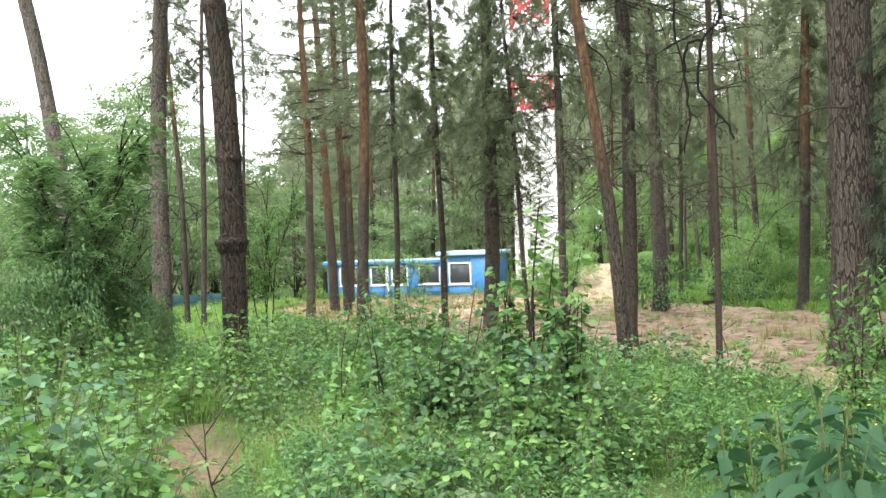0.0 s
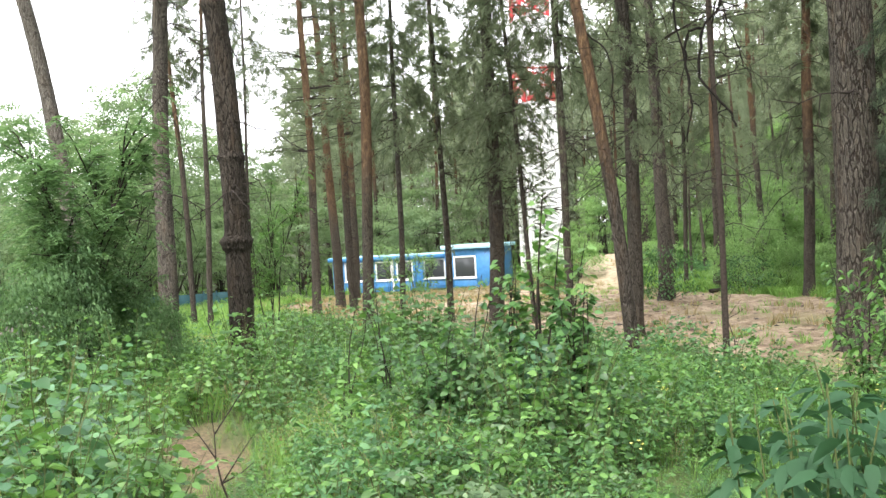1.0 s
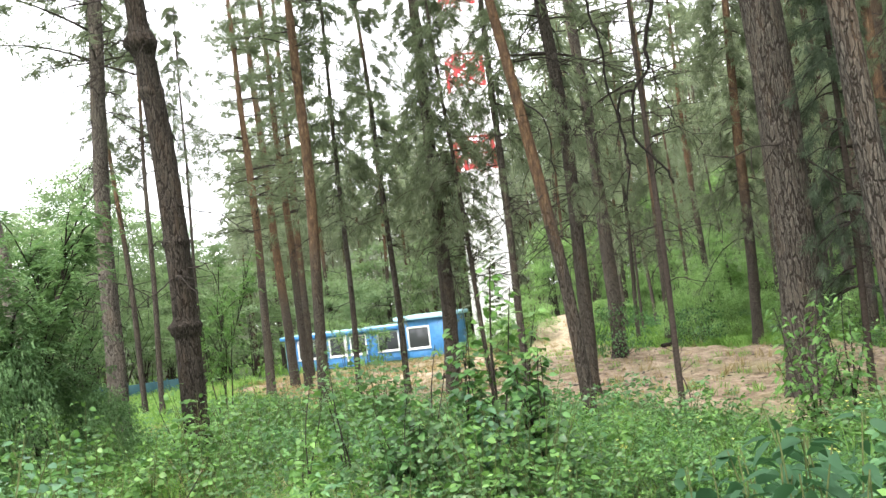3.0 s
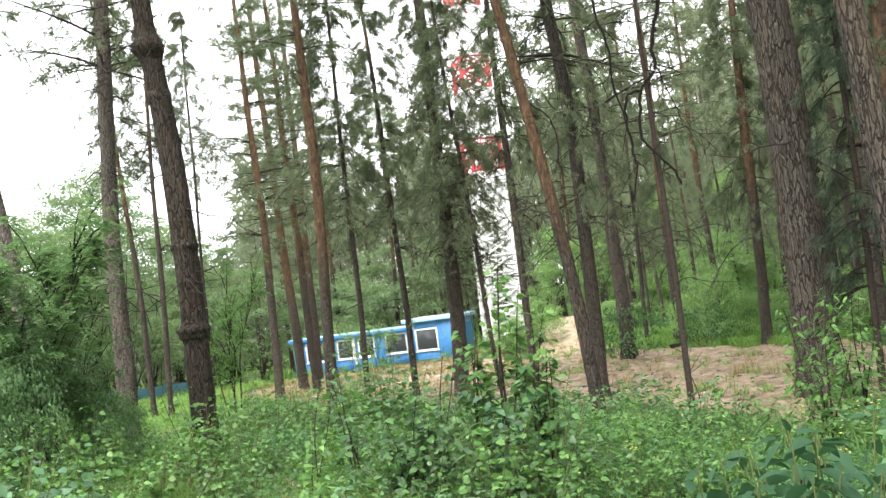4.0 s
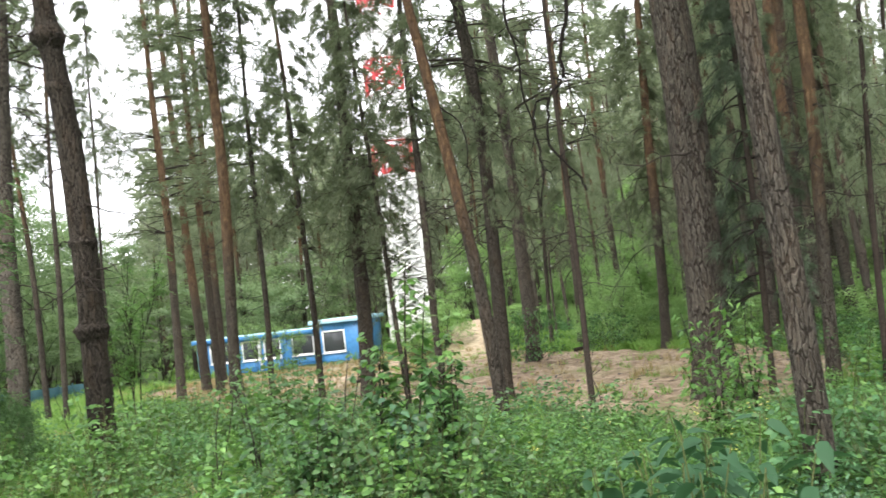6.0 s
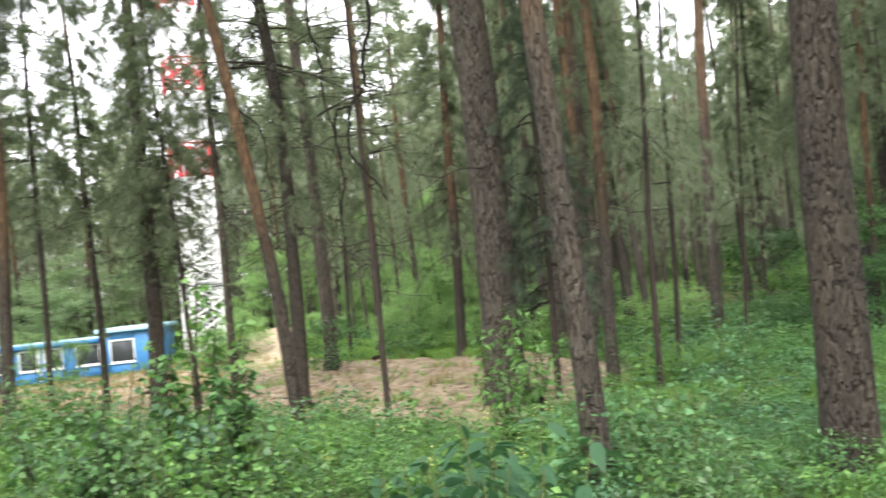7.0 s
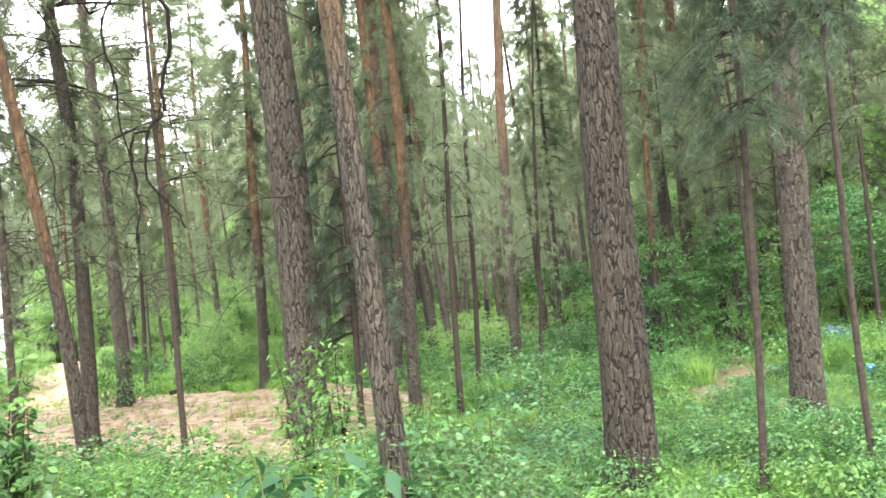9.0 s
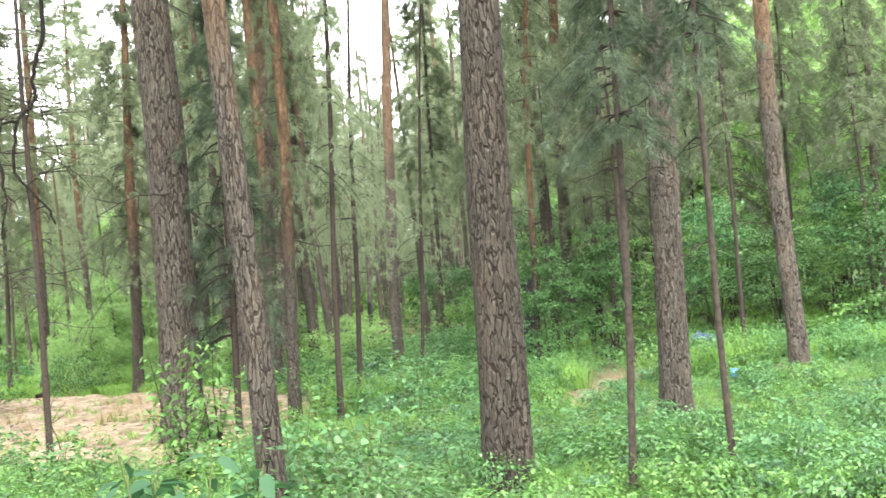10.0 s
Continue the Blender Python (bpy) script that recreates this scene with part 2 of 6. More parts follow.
BLUE = paint("blue_wall_paint", (0.06, 0.23, 0.5), 0.45)
PALE_BLUE = paint("pale_blue_sheet_metal", (0.42, 0.7, 0.85), 0.4)
WHITE = paint("white_paint", (0.8, 0.81, 0.8), 0.45, 0.12)
RED = paint("red_paint", (0.5, 0.045, 0.05), 0.45, 0.15)
TEAL = paint("teal_fence_paint", (0.022, 0.1, 0.12), 0.5)
# Near-black colour stands for the unlit room of the cabin.
DARK = paint("dark_interior", (0.03, 0.028, 0.026), 0.8)
BLACK = paint("charred_wood", (0.012, 0.011, 0.01), 0.9)
SOIL = paint("dug_soil", (0.085, 0.074, 0.062), 0.95, 0.5, 0, 3)
TARP = paint("blue_tarpaulin", (0.03, 0.06, 0.14), 0.45, 0.35)
SIGN = paint("blue_sign", (0.05, 0.18, 0.4), 0.4)
SHED = paint("weathered_boards", (0.07, 0.052, 0.04), 0.9, 0.5)
gm, gnt, gp = material("window_glass")
gp.inputs["Base Color"].default_value = (0.05, 0.055, 0.06, 1)
gp.inputs["Roughness"].default_value = 0.06
GLASS = gm


# ---- mesh helpers ----
def rng(seed):
    return np.random.default_rng(seed)


def mesh_of(name, V, F, mat, smooth=False, **values):
    """A mesh from a vertex array and a face array (all faces with as many corners), with float values per vertex."""
    V, F = np.asarray(V, np.float32), np.asarray(F, np.int32)
    me = bpy.data.meshes.new(name)
    me.vertices.add(len(V))
    me.vertices.foreach_set("co", V.ravel())
    me.loops.add(F.size)
    me.loops.foreach_set("vertex_index", F.ravel())
    me.polygons.add(len(F))
    me.polygons.foreach_set("loop_start", np.arange(0, F.size, F.shape[1], dtype=np.int32))
    if smooth:
        me.polygons.foreach_set("use_smooth", np.ones(len(F), bool))
    for key, v in values.items():
        me.attributes.new(key, "FLOAT", "POINT").data.foreach_set("value", np.asarray(v, np.float32))
    me.update(calc_edges=True)
    me.materials.append(mat)
    return me


def joined(pieces):
    """One vertex array and one face array out of many."""
    vs, fs, n = [], [], 0
    for V, F in pieces:
        vs.append(V)
        fs.append(F + n)
        n += len(V)
    return np.concatenate(vs), np.concatenate(fs)


def link(name, me, parent=None, label="", at=None):
    ob = new(name, me)
    if parent:
        ob.parent = parent
    if at is not None:
        ob.matrix_basis = at
    return tagged(ob, label)


def thing(name, at, label, category, group="", kind=""):
    ob = new(name)
    ob.empty_display_size = 0.2
    ob.matrix_basis = at
    return tagged(ob, label, category, group, kind)


def unit(v):
    return v / np.maximum(np.linalg.norm(v, axis=-1, keepdims=True), 1e-9)


def tube(P, R, sides=6, rough=0.0, seed=0):
    """A tapered tube along the points P with the radii R."""
    P, R = np.asarray(P, float), np.asarray(R, float)
    T = unit(np.gradient(P, axis=0))
    ref = np.where(np.abs(T[:, 2:3]) > 0.9, np.array([[1.0, 0, 0]]), np.array([[0, 0, 1.0]]))
    A = unit(np.cross(T, ref))
    B = np.cross(T, A)
    an = np.linspace(0, 2 * np.pi, sides, endpoint=False)
    ring = np.cos(an)[None, :, None] * A[:, None] + np.sin(an)[None, :, None] * B[:, None]
    r = R[:, None] * (1 + rough * rng(seed).normal(size=(len(P), sides)))
    V = (P[:, None] + ring * r[..., None]).reshape(-1, 3)
    i = np.arange(len(P) - 1)[:, None] * sides
    j = np.arange(sides)[None]
    k = (j + 1) % sides
    F = np.stack([i + j, i + k, i + sides + k, i + sides + j], -1).reshape(-1, 4)
    return V, F


def leaves(pos, way, up, length, width, fold=0.25, droop=0.2, fine=True):
    """Folded leaf blades from pos along way: two quads each with a middle rib, or two triangles as one kinked quad."""
    n = len(pos)
    way = unit(way)
    side = unit(np.cross(way, up))
    nor = np.cross(side, way)
    L, W = np.broadcast_to(length, n)[:, None], np.broadcast_to(width, n)[:, None]
    tip = pos + way * L - nor * L * droop
    if fine:
        a, b = pos + way * L * 0.22, pos + way * L * 0.62 - nor * L * droop * 0.35
        lift = nor * W * fold
        V = np.stack([pos, a - side * W * 0.46 + lift, b - side * W * 0.4 + lift, tip, b + side * W * 0.4 + lift, a + side * W * 0.46 + lift], 1)
        F = np.array([[0, 3, 2, 1], [0, 5, 4, 3]])
        return V.reshape(-1, 3), (np.arange(n)[:, None, None] * 6 + F).reshape(-1, 4)
    b = pos + way * L * 0.45
    V = np.stack([pos, b + side * W * 0.5 + nor * W * fold, tip, b - side * W * 0.5 + nor * W * fold], 1)
    return V.reshape(-1, 3), (np.arange(n)[:, None] * 4 + np.arange(4)).reshape(-1, 4)


def round_leaves(pos, way, up, length, width, fold=0.12, droop=0.18):
    """Broad rounded leaves with a pointed tip: four quads each about a middle rib."""
    n = len(pos)
    way = unit(way)
    side = unit(np.cross(way, up))
    nor = np.cross(side, way)
    L, W = np.broadcast_to(length, n)[:, None], np.broadcast_to(width, n)[:, None]

    def at(f, s):
        return pos + way * L * f + side * W * s + nor * (abs(s) * W * fold - L * droop * f * f)

    V = np.stack([at(0, 0), at(0.5, 0), at(1.0, 0), at(0.12, -0.38), at(0.46, -0.5), at(0.8, -0.25), at(0.12, 0.38), at(0.46, 0.5), at(0.8, 0.25)], 1)
    F = np.array([[0, 1, 4, 3], [1, 2, 5, 4], [0, 6, 7, 1], [1, 7, 8, 2]])
    return V.reshape(-1, 3), (np.arange(n)[:, None, None] * 9 + F).reshape(-1, 4)


def tufts(pos, way, size, count, width, seed, spread=0.9, hang=0.25):
    """Tufts of needles: count narrow blades from each place."""
    g = rng(seed)
    n = len(pos)
    d = unit(unit(way)[:, None] + spread * g.normal(size=(n, count, 3)) - np.array([0, 0, hang]))
    s = (np.broadcast_to(size, n)[:, None] * g.uniform(0.6, 1.15, (n, count)))[..., None]
    side = unit(np.cross(d, g.normal(size=(n, count, 3)))) * width
    p = pos[:, None] + g.normal(size=(n, count, 3)) * s * 0.12
    V = np.stack([p - side * 0.5, p + side * 0.5, p + d * s], 2)
    return V.reshape(-1, 3), np.arange(n * count * 3).reshape(-1, 3)


def scattered(V, F, places, turn, scale, tilt, seed):
    """Copies of one small mesh over many places, as one array."""
    g = rng(seed)
    n = len(places)
    c, s = np.cos(turn), np.sin(turn)
    X = V[None] * np.asarray(scale)[:, None, None]
    x, y, z = X[..., 0], X[..., 1], X[..., 2]
    tx, ty = (g.normal(size=n) * tilt)[:, None], (g.normal(size=n) * tilt)[:, None]
    W = np.stack([x * c[:, None] - y * s[:, None] + tx * z, x * s[:, None] + y * c[:, None] + ty * z, z], -1) + places[:, None]
    return W.reshape(-1, 3), (F[None] + (np.arange(n) * len(V))[:, None, None]).reshape(-1, F.shape[1])


# ---- ground ----
def polar(az, d):
    return d * math.sin(math.radians(az)), d * math.cos(math.radians(az))


SAND_AZ = np.radians([-11, -9, -5, 0, 4, 6.5, 8.0, 9.0, 10.6, 11.6, 13, 16, 20, 24, 27, 29, 33, 35])
SAND_NEAR = np.array([40, 31, 24, 20, 19, 18.5, 18, 17.5, 17, 16.5, 15.5, 12.2, 11.4, 11.6, 13.0, 14.2, 15.4, 17])
SAND_FAR = np.array([40, 46, 50, 51, 42, 37, 43, 54, 54, 40, 33.5, 31.5, 27.5, 25, 22, 19.5, 17.5, 17])


def smooth01(v):
    v = np.clip(v, 0, 1)
    return v * v * (3 - 2 * v)


def sand_at(x, y):
    """1 on the bare sandy clearing, falling to 0 at its rim; negative values outside."""
    d, az = np.hypot(x, y), np.arctan2(x, y)
    lo, hi = np.interp(az, SAND_AZ, SAND_NEAR), np.interp(az, SAND_AZ, SAND_FAR)
    lo = lo + 0.5 * np.sin(az * 23 + 1) + 0.3 * np.sin(az * 57)
    hi = hi + 0.7 * np.sin(az * 31) + 0.5 * np.sin(az * 71 + 2)
    inside = np.minimum(d - lo, hi - d) / 1.5
    inside = np.where((az < SAND_AZ[0]) | (az > SAND_AZ[-1]), -1, inside)
    return np.clip(inside * 0.5 + 0.5, 0, 1)


def soil_at(x, y):
    """Bare trodden earth: the bank near the camera and a faint trail."""
    u = np.clip((y - 4.5) / 6.0, 0, 1)
    a = np.exp(-(((x + 1.35 + 1.5 * u + 0.18 * np.sin(y * 2.1)) / 0.26) ** 2)) * 0.85 * smooth01((y - 3.5) / 1.5) * smooth01((11.5 - y) / 1.5)
    b = 0.9 * np.exp(-(((x + 2.5) / 0.9) ** 2 + ((y - 9.0) / 0.8) ** 2))
    trail = 0.34 * np.exp(-(((x - 1.15 * y - 0.2) / 0.7) ** 2)) * smooth01((y - 7) / 2) * smooth01((14 - y) / 2)
    bare = 0
    # The wide patch at x 15.6 stands in for brown shadow under the brush.
    for px, py, wx, wy in ((9.6, 8.7, 1.3, 0.45), (11.6, 9.6, 1.4, 0.5), (8.0, 9.9, 0.8, 0.4), (6.6, 8.9, 0.6, 0.5), (7.75, 5.45, 0.45, 0.28), (9.1, 6.9, 0.5, 0.28), (6.2, 10.4, 0.7, 0.4), (12.6, 7.2, 0.9, 0.35), (15.6, 9.9, 2.2, 0.9), (17.6, 7.6, 1.6, 0.8), (13.6, 12.0, 1.0, 0.7), (10.3, 12.6, 0.9, 0.5)):
        bare = bare + 0.95 * np.exp(-(((x - px + 0.3 * np.sin(y * 3)) / wx) ** 2 + ((y - py + 0.2 * np.sin(x * 2.3)) / wy) ** 2))
    return np.clip(a + b * 0.7 + trail + bare, 0, 1)


def skylit_sand_at(x, y):
    """Open-sky light painted as paler, litter-free sand: the bank's sandy track and mid clearing."""
    d, az = np.hypot(x, y), np.degrees(np.arctan2(x, y))
    return smooth01((d - 36) / 6) * np.exp(-(((az - 9.9) / 1.5) ** 2)) + 0.8 * smooth01((d - 24) / 5) * np.exp(-(((az - 0.5) / 5.5) ** 2)) * smooth01((46 - d) / 6)


def ground_at(x, y):
    """The ground falls gently away from the camera; a sandy track climbs a low bank beyond the clearing."""
    x, y = np.asarray(x, float), np.asarray(y, float)
    z = 0.012 * 60 * np.tanh(x / 60) - 0.0361 * 120 * np.tanh(y / 120)
    bank = 1.35 * smooth01((y - 37) / 13) * np.exp(-(((x - 0.24 * (y - 14)) / 3.6) ** 2)) * (1 - 0.6 * smooth01((y - 60) / 30))
    z = z + bank + 1.6 * smooth01((np.hypot(x, y) - 24) / 40) * smooth01((np.arctan2(x, y) - 0.42) / 0.4)
    z = z + sand_at(x, y) * (0.05 * np.sin(x * 1.1 + 0.8 * np.sin(y * 0.9)) * np.sin(y * 1.5 + 0.6 * x) + 0.03 * np.sin(x * 3.1 + y) * np.sin(y * 3.7 - 1.3 * x))
    z = z + 0.05 * np.sin(x * 0.9 + 1.3) * np.cos(y * 0.7) + 0.03 * np.sin(x * 2.3) * np.sin(y * 1.9 + 0.5)
    return z - 0.12 * np.exp(-(((x + 2.4) / 0.8) ** 2 + ((y - 8.6) / 2.4) ** 2))


def build_ground():
    s = np.linspace(-1, 1, 340)
    e = np.sign(s) * (np.abs(s) * 28 + (np.exp(np.abs(s) ** 3 * 5.4) - 1) * 3.3)
    X, Y = np.meshgrid(e + 4, e + 18, indexing="ij")
    g = rng(3)
    Z = ground_at(X, Y) + g.normal(size=X.shape) * 0.012 * (np.hypot(X, Y) < 60)
    V = np.stack([X, Y, Z], -1).reshape(-1, 3)
    n = len(s)
    i, j = np.meshgrid(np.arange(n - 1), np.arange(n - 1), indexing="ij")
    a = (i * n + j).ravel()
    F = np.stack([a, a + n, a + n + 1, a + 1], -1)
    me = mesh_of("ground", V, F, ground_material(), True, track=skylit_sand_at(V[:, 0], V[:, 1]), sand=sand_at(V[:, 0], V[:, 1]), soil=soil_at(V[:, 0], V[:, 1]))
    tagged(new("ground", me), "forest floor with moss, litter and a bare sandy clearing", "ground", kind="structure")


build_ground()



# ---- pine trees ----
def pine_crown(seed, height, radius, whorls, per_whorl, twigs, size, blades, width, hang, high=False, limb=1.0):
    """Branches and needle tufts of a pine crown whose foot is at the origin. Returns (limbs, needles) arrays."""
    g = rng(seed)
    limbs, at, ways = [], [], []
    for w in range(whorls):
        f = (w + g.uniform(0, 0.6)) / whorls
        h = f * height
        reach = radius * ((0.55 + 0.45 * math.sin(math.pi * min(1, f * 1.25 + 0.12))) if high else (1.05 - 0.85 * f)) * g.uniform(0.75, 1.15)
        for b in range(per_whorl):
            az = g.uniform(0, 2 * math.pi)
            L = reach * g.uniform(0.45, 1.1)
            if g.random() < 0.18:
                continue
            u = np.linspace(0, 1, 6)
            rise = g.uniform(0.05, 0.45) if high else g.uniform(-0.05, 0.3)
            sag = hang * g.uniform(0.5, 1.3)
            out = L * u
            z = h + rise * L * u - sag * L * u ** 2
            wob = g.normal(size=2) * 0.06 * L
            bend = az + 0.35 * g.normal() * u
            P = np.stack([out * np.cos(bend) + wob[0] * u * (1 - u), out * np.sin(bend) + wob[1] * u * (1 - u), z], 1)
            limbs.append(tube(P, limb * (0.008 + 0.016 * L * 0.5) * (1 - 0.85 * u), 4))
            for k in range(twigs):
                t = g.uniform(0.3, 1.0)
                p = np.array([np.interp(t, u, P[:, c]) for c in range(3)])
                side = unit(np.array([np.cos(az + g.normal() * 0.9), np.sin(az + g.normal() * 0.9), g.normal() * 0.35 - hang * 0.5]))
                q = p + side * g.uniform(0.1, 0.42) * L * 0.6
                at.append(q)
                ways.append(side)
                at.append((p + q) / 2)
                ways.append(side)
    at, ways = np.array(at), np.array(ways)
    V, F = tufts(at, ways, size, blades, width, seed + 1, 0.8, hang * 0.6)
    return joined(limbs), (V, F)


CROWNS = {}


def crown_meshes(kind):
    """Shared meshes of the crown kinds."""
    if kind not in CROWNS:
        k, i = kind.split("_")
        seed = 100 + 17 * int(i) + len(k)
        if k == "young":
            limbs, needles = pine_crown(seed, 6.5, 1.45, 22, 5, 13, 0.19, 8, 0.015, 1.1, False, 0.6)
            mat = NEEDLE
        elif k == "veil":
            limbs, needles = pine_crown(seed, 3.4, 1.5, 9, 3, 17, 0.13, 9, 0.009, 1.25, False, 0.7)
            mat = NEEDLE
        elif k == "dense":
            limbs, needles = pine_crown(seed, 5.0, 0.85, 24, 5, 14, 0.14, 10, 0.0075, 1.0)
            mat = NEEDLE_BACKLIT
        elif k == "high":
            limbs, needles = pine_crown(seed, 8.5, 2.7, 15, 6, 13, 0.26, 5, 0.026, 0.3, True)
            mat = NEEDLE
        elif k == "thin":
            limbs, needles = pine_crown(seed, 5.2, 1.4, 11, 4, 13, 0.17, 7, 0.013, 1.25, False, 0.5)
            mat = NEEDLE_FAR_HAZE
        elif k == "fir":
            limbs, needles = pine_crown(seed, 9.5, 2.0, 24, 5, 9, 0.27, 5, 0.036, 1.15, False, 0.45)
            mat = NEEDLE_FAR_HAZE
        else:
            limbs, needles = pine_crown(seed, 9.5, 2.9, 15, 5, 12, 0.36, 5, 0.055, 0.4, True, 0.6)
            mat = NEEDLE_FAR_HAZE
        CROWNS[kind] = (mesh_of("limbs", *limbs, TWIG), mesh_of("needles", *needles, mat))
    return CROWNS[kind]


def lattice_noise(u, v, period, seed):
    """Smooth random values on a lattice that closes round the trunk after period cells."""
    g = rng(seed)
    nv = int(np.max(v)) + 3
    T = g.uniform(-1, 1, (period, nv))
    iu, iv = np.floor(u).astype(int), np.floor(v).astype(int)
    a, b = smooth01(u - iu), smooth01(v - iv)
    p, q = iu % period, (iu + 1) % period
    return (T[p, iv] * (1 - a) + T[q, iv] * a) * (1 - b) + (T[p, iv + 1] * (1 - a) + T[q, iv + 1] * a) * b


def plate_relief(theta, z, r, seed):
    """Bark plates on an unrolled trunk: 0 in the fissures, 1 on the plates; braided upright furrows."""
    turn = theta / (2 * math.pi)
    around = max(8, int(round(2 * math.pi * r / (0.04 + 0.05 * max(0, r - 0.17)))))
    tall = 0.17 + 0.2 * max(0, r - 0.17)
    sway = 0.35 * lattice_noise(turn * around, z / 0.07 + 1, around, seed + 4)
    one = lattice_noise(turn * around + sway + around, z / tall + 1, around, seed + 1)
    two = lattice_noise(turn * around + 0.5 - sway + around, z / (tall * 1.2) + 1.5, around, seed + 2)
    small = lattice_noise(turn * 3 * around, z / (tall * 0.35) + 1, 3 * around, seed + 3)
    furrow = np.minimum(np.abs(one), np.abs(two)) + 0.05 * small
    return smooth01(furrow / 0.26)


def pine(x, y, d, lean=0.0, bow=0.0, height=18.0, orange=8.0, crown="high_1", foot=9.5, dead=10, plates=False, burls=(), label="", seed=None, size=1.0, reach=1.0, droop=1.0, grey=0.08, skirt=()):
    """A pine: d is the trunk's diameter at breast height; lean and bow shift it sideways as seen from the clearing's near side."""
    seed = int(abs(x * 131 + y * 37)) if seed is None else seed
    g = rng(seed)
    z0 = float(ground_at(x, y)) - 0.06
    az = math.atan2(x, y)
    lat = np.array([math.cos(az), -math.sin(az), 0.0])
    top_seen = min(height, 7.5)

    def axis(h):
        h = np.asarray(h, float)
        q = np.minimum(h, top_seen)
        slope = lean + 2 * bow * top_seen
        s = lean * q + bow * q * q + np.clip(slope, -0.06, 0.06) * np.maximum(h - top_seen, 0)
        s = s + 0.02 * np.sin(h * 0.9 + seed) * np.minimum(h, 2) / 2
        return s[..., None] * lat + np.stack([h * 0, h * 0, h], -1)

    def radius(h):
        r = d / 2 * np.maximum(1.05 - h / height, 0.02) ** 0.62 * 1.02
        return r + d * 0.2 * np.exp(-h / 0.22)

    tree = thing("pine_tree", pose(x, y, z0), label or "tall pine with grey-brown fissured bark", "tree", "pines of the wood")
    fine = plates
    sides = (132 if d > 0.3 else 96) if fine else (28 if d > 0.2 else 14)
    hs = np.concatenate([np.linspace(0, 7.6, 330 if fine else 52), np.linspace(8, height, 9)])
    th = np.linspace(0, 2 * np.pi, sides, endpoint=False)
    A, R = axis(hs), radius(hs)
    lump = 1 + 0.05 * np.sin(th[None] * 2 + hs[:, None] * 0.7 + seed) + 0.04 * np.sin(th[None] * 5 + seed) * np.exp(-hs[:, None] / 0.5) + 0.03 * np.sin(th[None] * 3 - hs[:, None] * 2.1)
    for h, s, w in burls:
        lump = lump + s * np.exp(-((hs[:, None] - h) / w) ** 2) * (0.75 + 0.25 * np.cos(th[None] - az + 2.2) + 0.12 * np.sin(th[None] * 11 + h * 5) + 0.1 * np.sin(th[None] * 17 + hs[:, None] * 40))
    rr = R[:, None] * lump
    values = {}
    if fine:
        T, Z = np.meshgrid(th, hs)
        pl = plate_relief(T, Z, d / 2, seed)
        rr = rr + (pl - 1) * min(0.0045, d * 0.012) + g.normal(size=rr.shape) * 0.0012
    else:
        rr = rr * (1 + 0.018 * g.normal(size=rr.shape))
    V = A[:, None] + np.stack([np.cos(th)[None] * rr, np.sin(th)[None] * rr, rr * 0], -1)
    i = np.arange(len(hs) - 1)[:, None] * sides
    j = np.arange(sides)[None]
    k = (j + 1) % sides
    F = np.stack([i + j, i + k, i + sides + k, i + sides + j], -1).reshape(-1, 4)
    values["flake"] = np.repeat(smooth01((hs - orange + 1.2) / 2.4), sides)
    values["grey"] = np.full(len(hs) * sides, grey)
    link("trunk", mesh_of("trunk", V.reshape(-1, 3), F, (BARK_OLD if d > 0.4 else BARK_NEAR) if fine else (YOUNG_BARK if d < 0.11 else BARK), True, **values), tree)
    for q in range(dead):
        h = g.uniform(1.6 if d < 0.12 else 2.4, min(foot + 1.0, 9.0))
        a = g.uniform(0, 2 * math.pi)
        L = g.uniform(0.25, 1.5) * (0.6 + d) * reach
        u = np.linspace(0, 1, 8)
        P = np.stack([np.cos(a + u * g.normal() * 0.7) * L * u, np.sin(a + u * g.normal() * 0.7) * L * u, L * (g.uniform(-0.1, 0.35) * u - g.uniform(0.1, 0.9) * droop * u * u) + 0.04 * L * np.sin(u * 9 + q)], 1)
        twigs = [tube(P, (0.006 + 0.024 * d) * (1 - 0.75 * u), 4)]
        for s in range(5):
            t = int(g.integers(2, 7))
            e = P[t] + unit(g.normal(size=3) - np.array([0, 0, 0.5 * droop])) * L * 0.4
            m = (P[t] + e) / 2 + g.normal(size=3) * 0.04 * L
            twigs.append(tube([P[t], m, e], [0.004 + 0.012 * d, 0.003 + 0.01 * d, 0.002], 3))
        link("dead_branch", mesh_of("dead_branch", *joined(twigs), TWIG), tree, at=pose(*axis(np.array([h]))[0]))
    if crown:
        limbs, needles = crown_meshes(crown)
        p = axis(np.array([foot]))[0]
        m = pose(*p, 0, 0, float(g.uniform(0, 360))) @ Matrix.Scale(size, 4)
        tagged(link("branchwork", limbs, tree, at=m), kind="stuff")
        link("crown", needles, tree, at=m)
    for kind, h, k in skirt:
        limbs, needles = crown_meshes(kind)
        m = pose(*axis(np.array([h]))[0], 0, 0, float(g.uniform(0, 360))) @ Matrix.Scale(k, 4)
        tagged(link("branchwork", limbs, tree, at=m), kind="stuff")
        link("hanging_needles", needles, tree, at=m)
    return tree


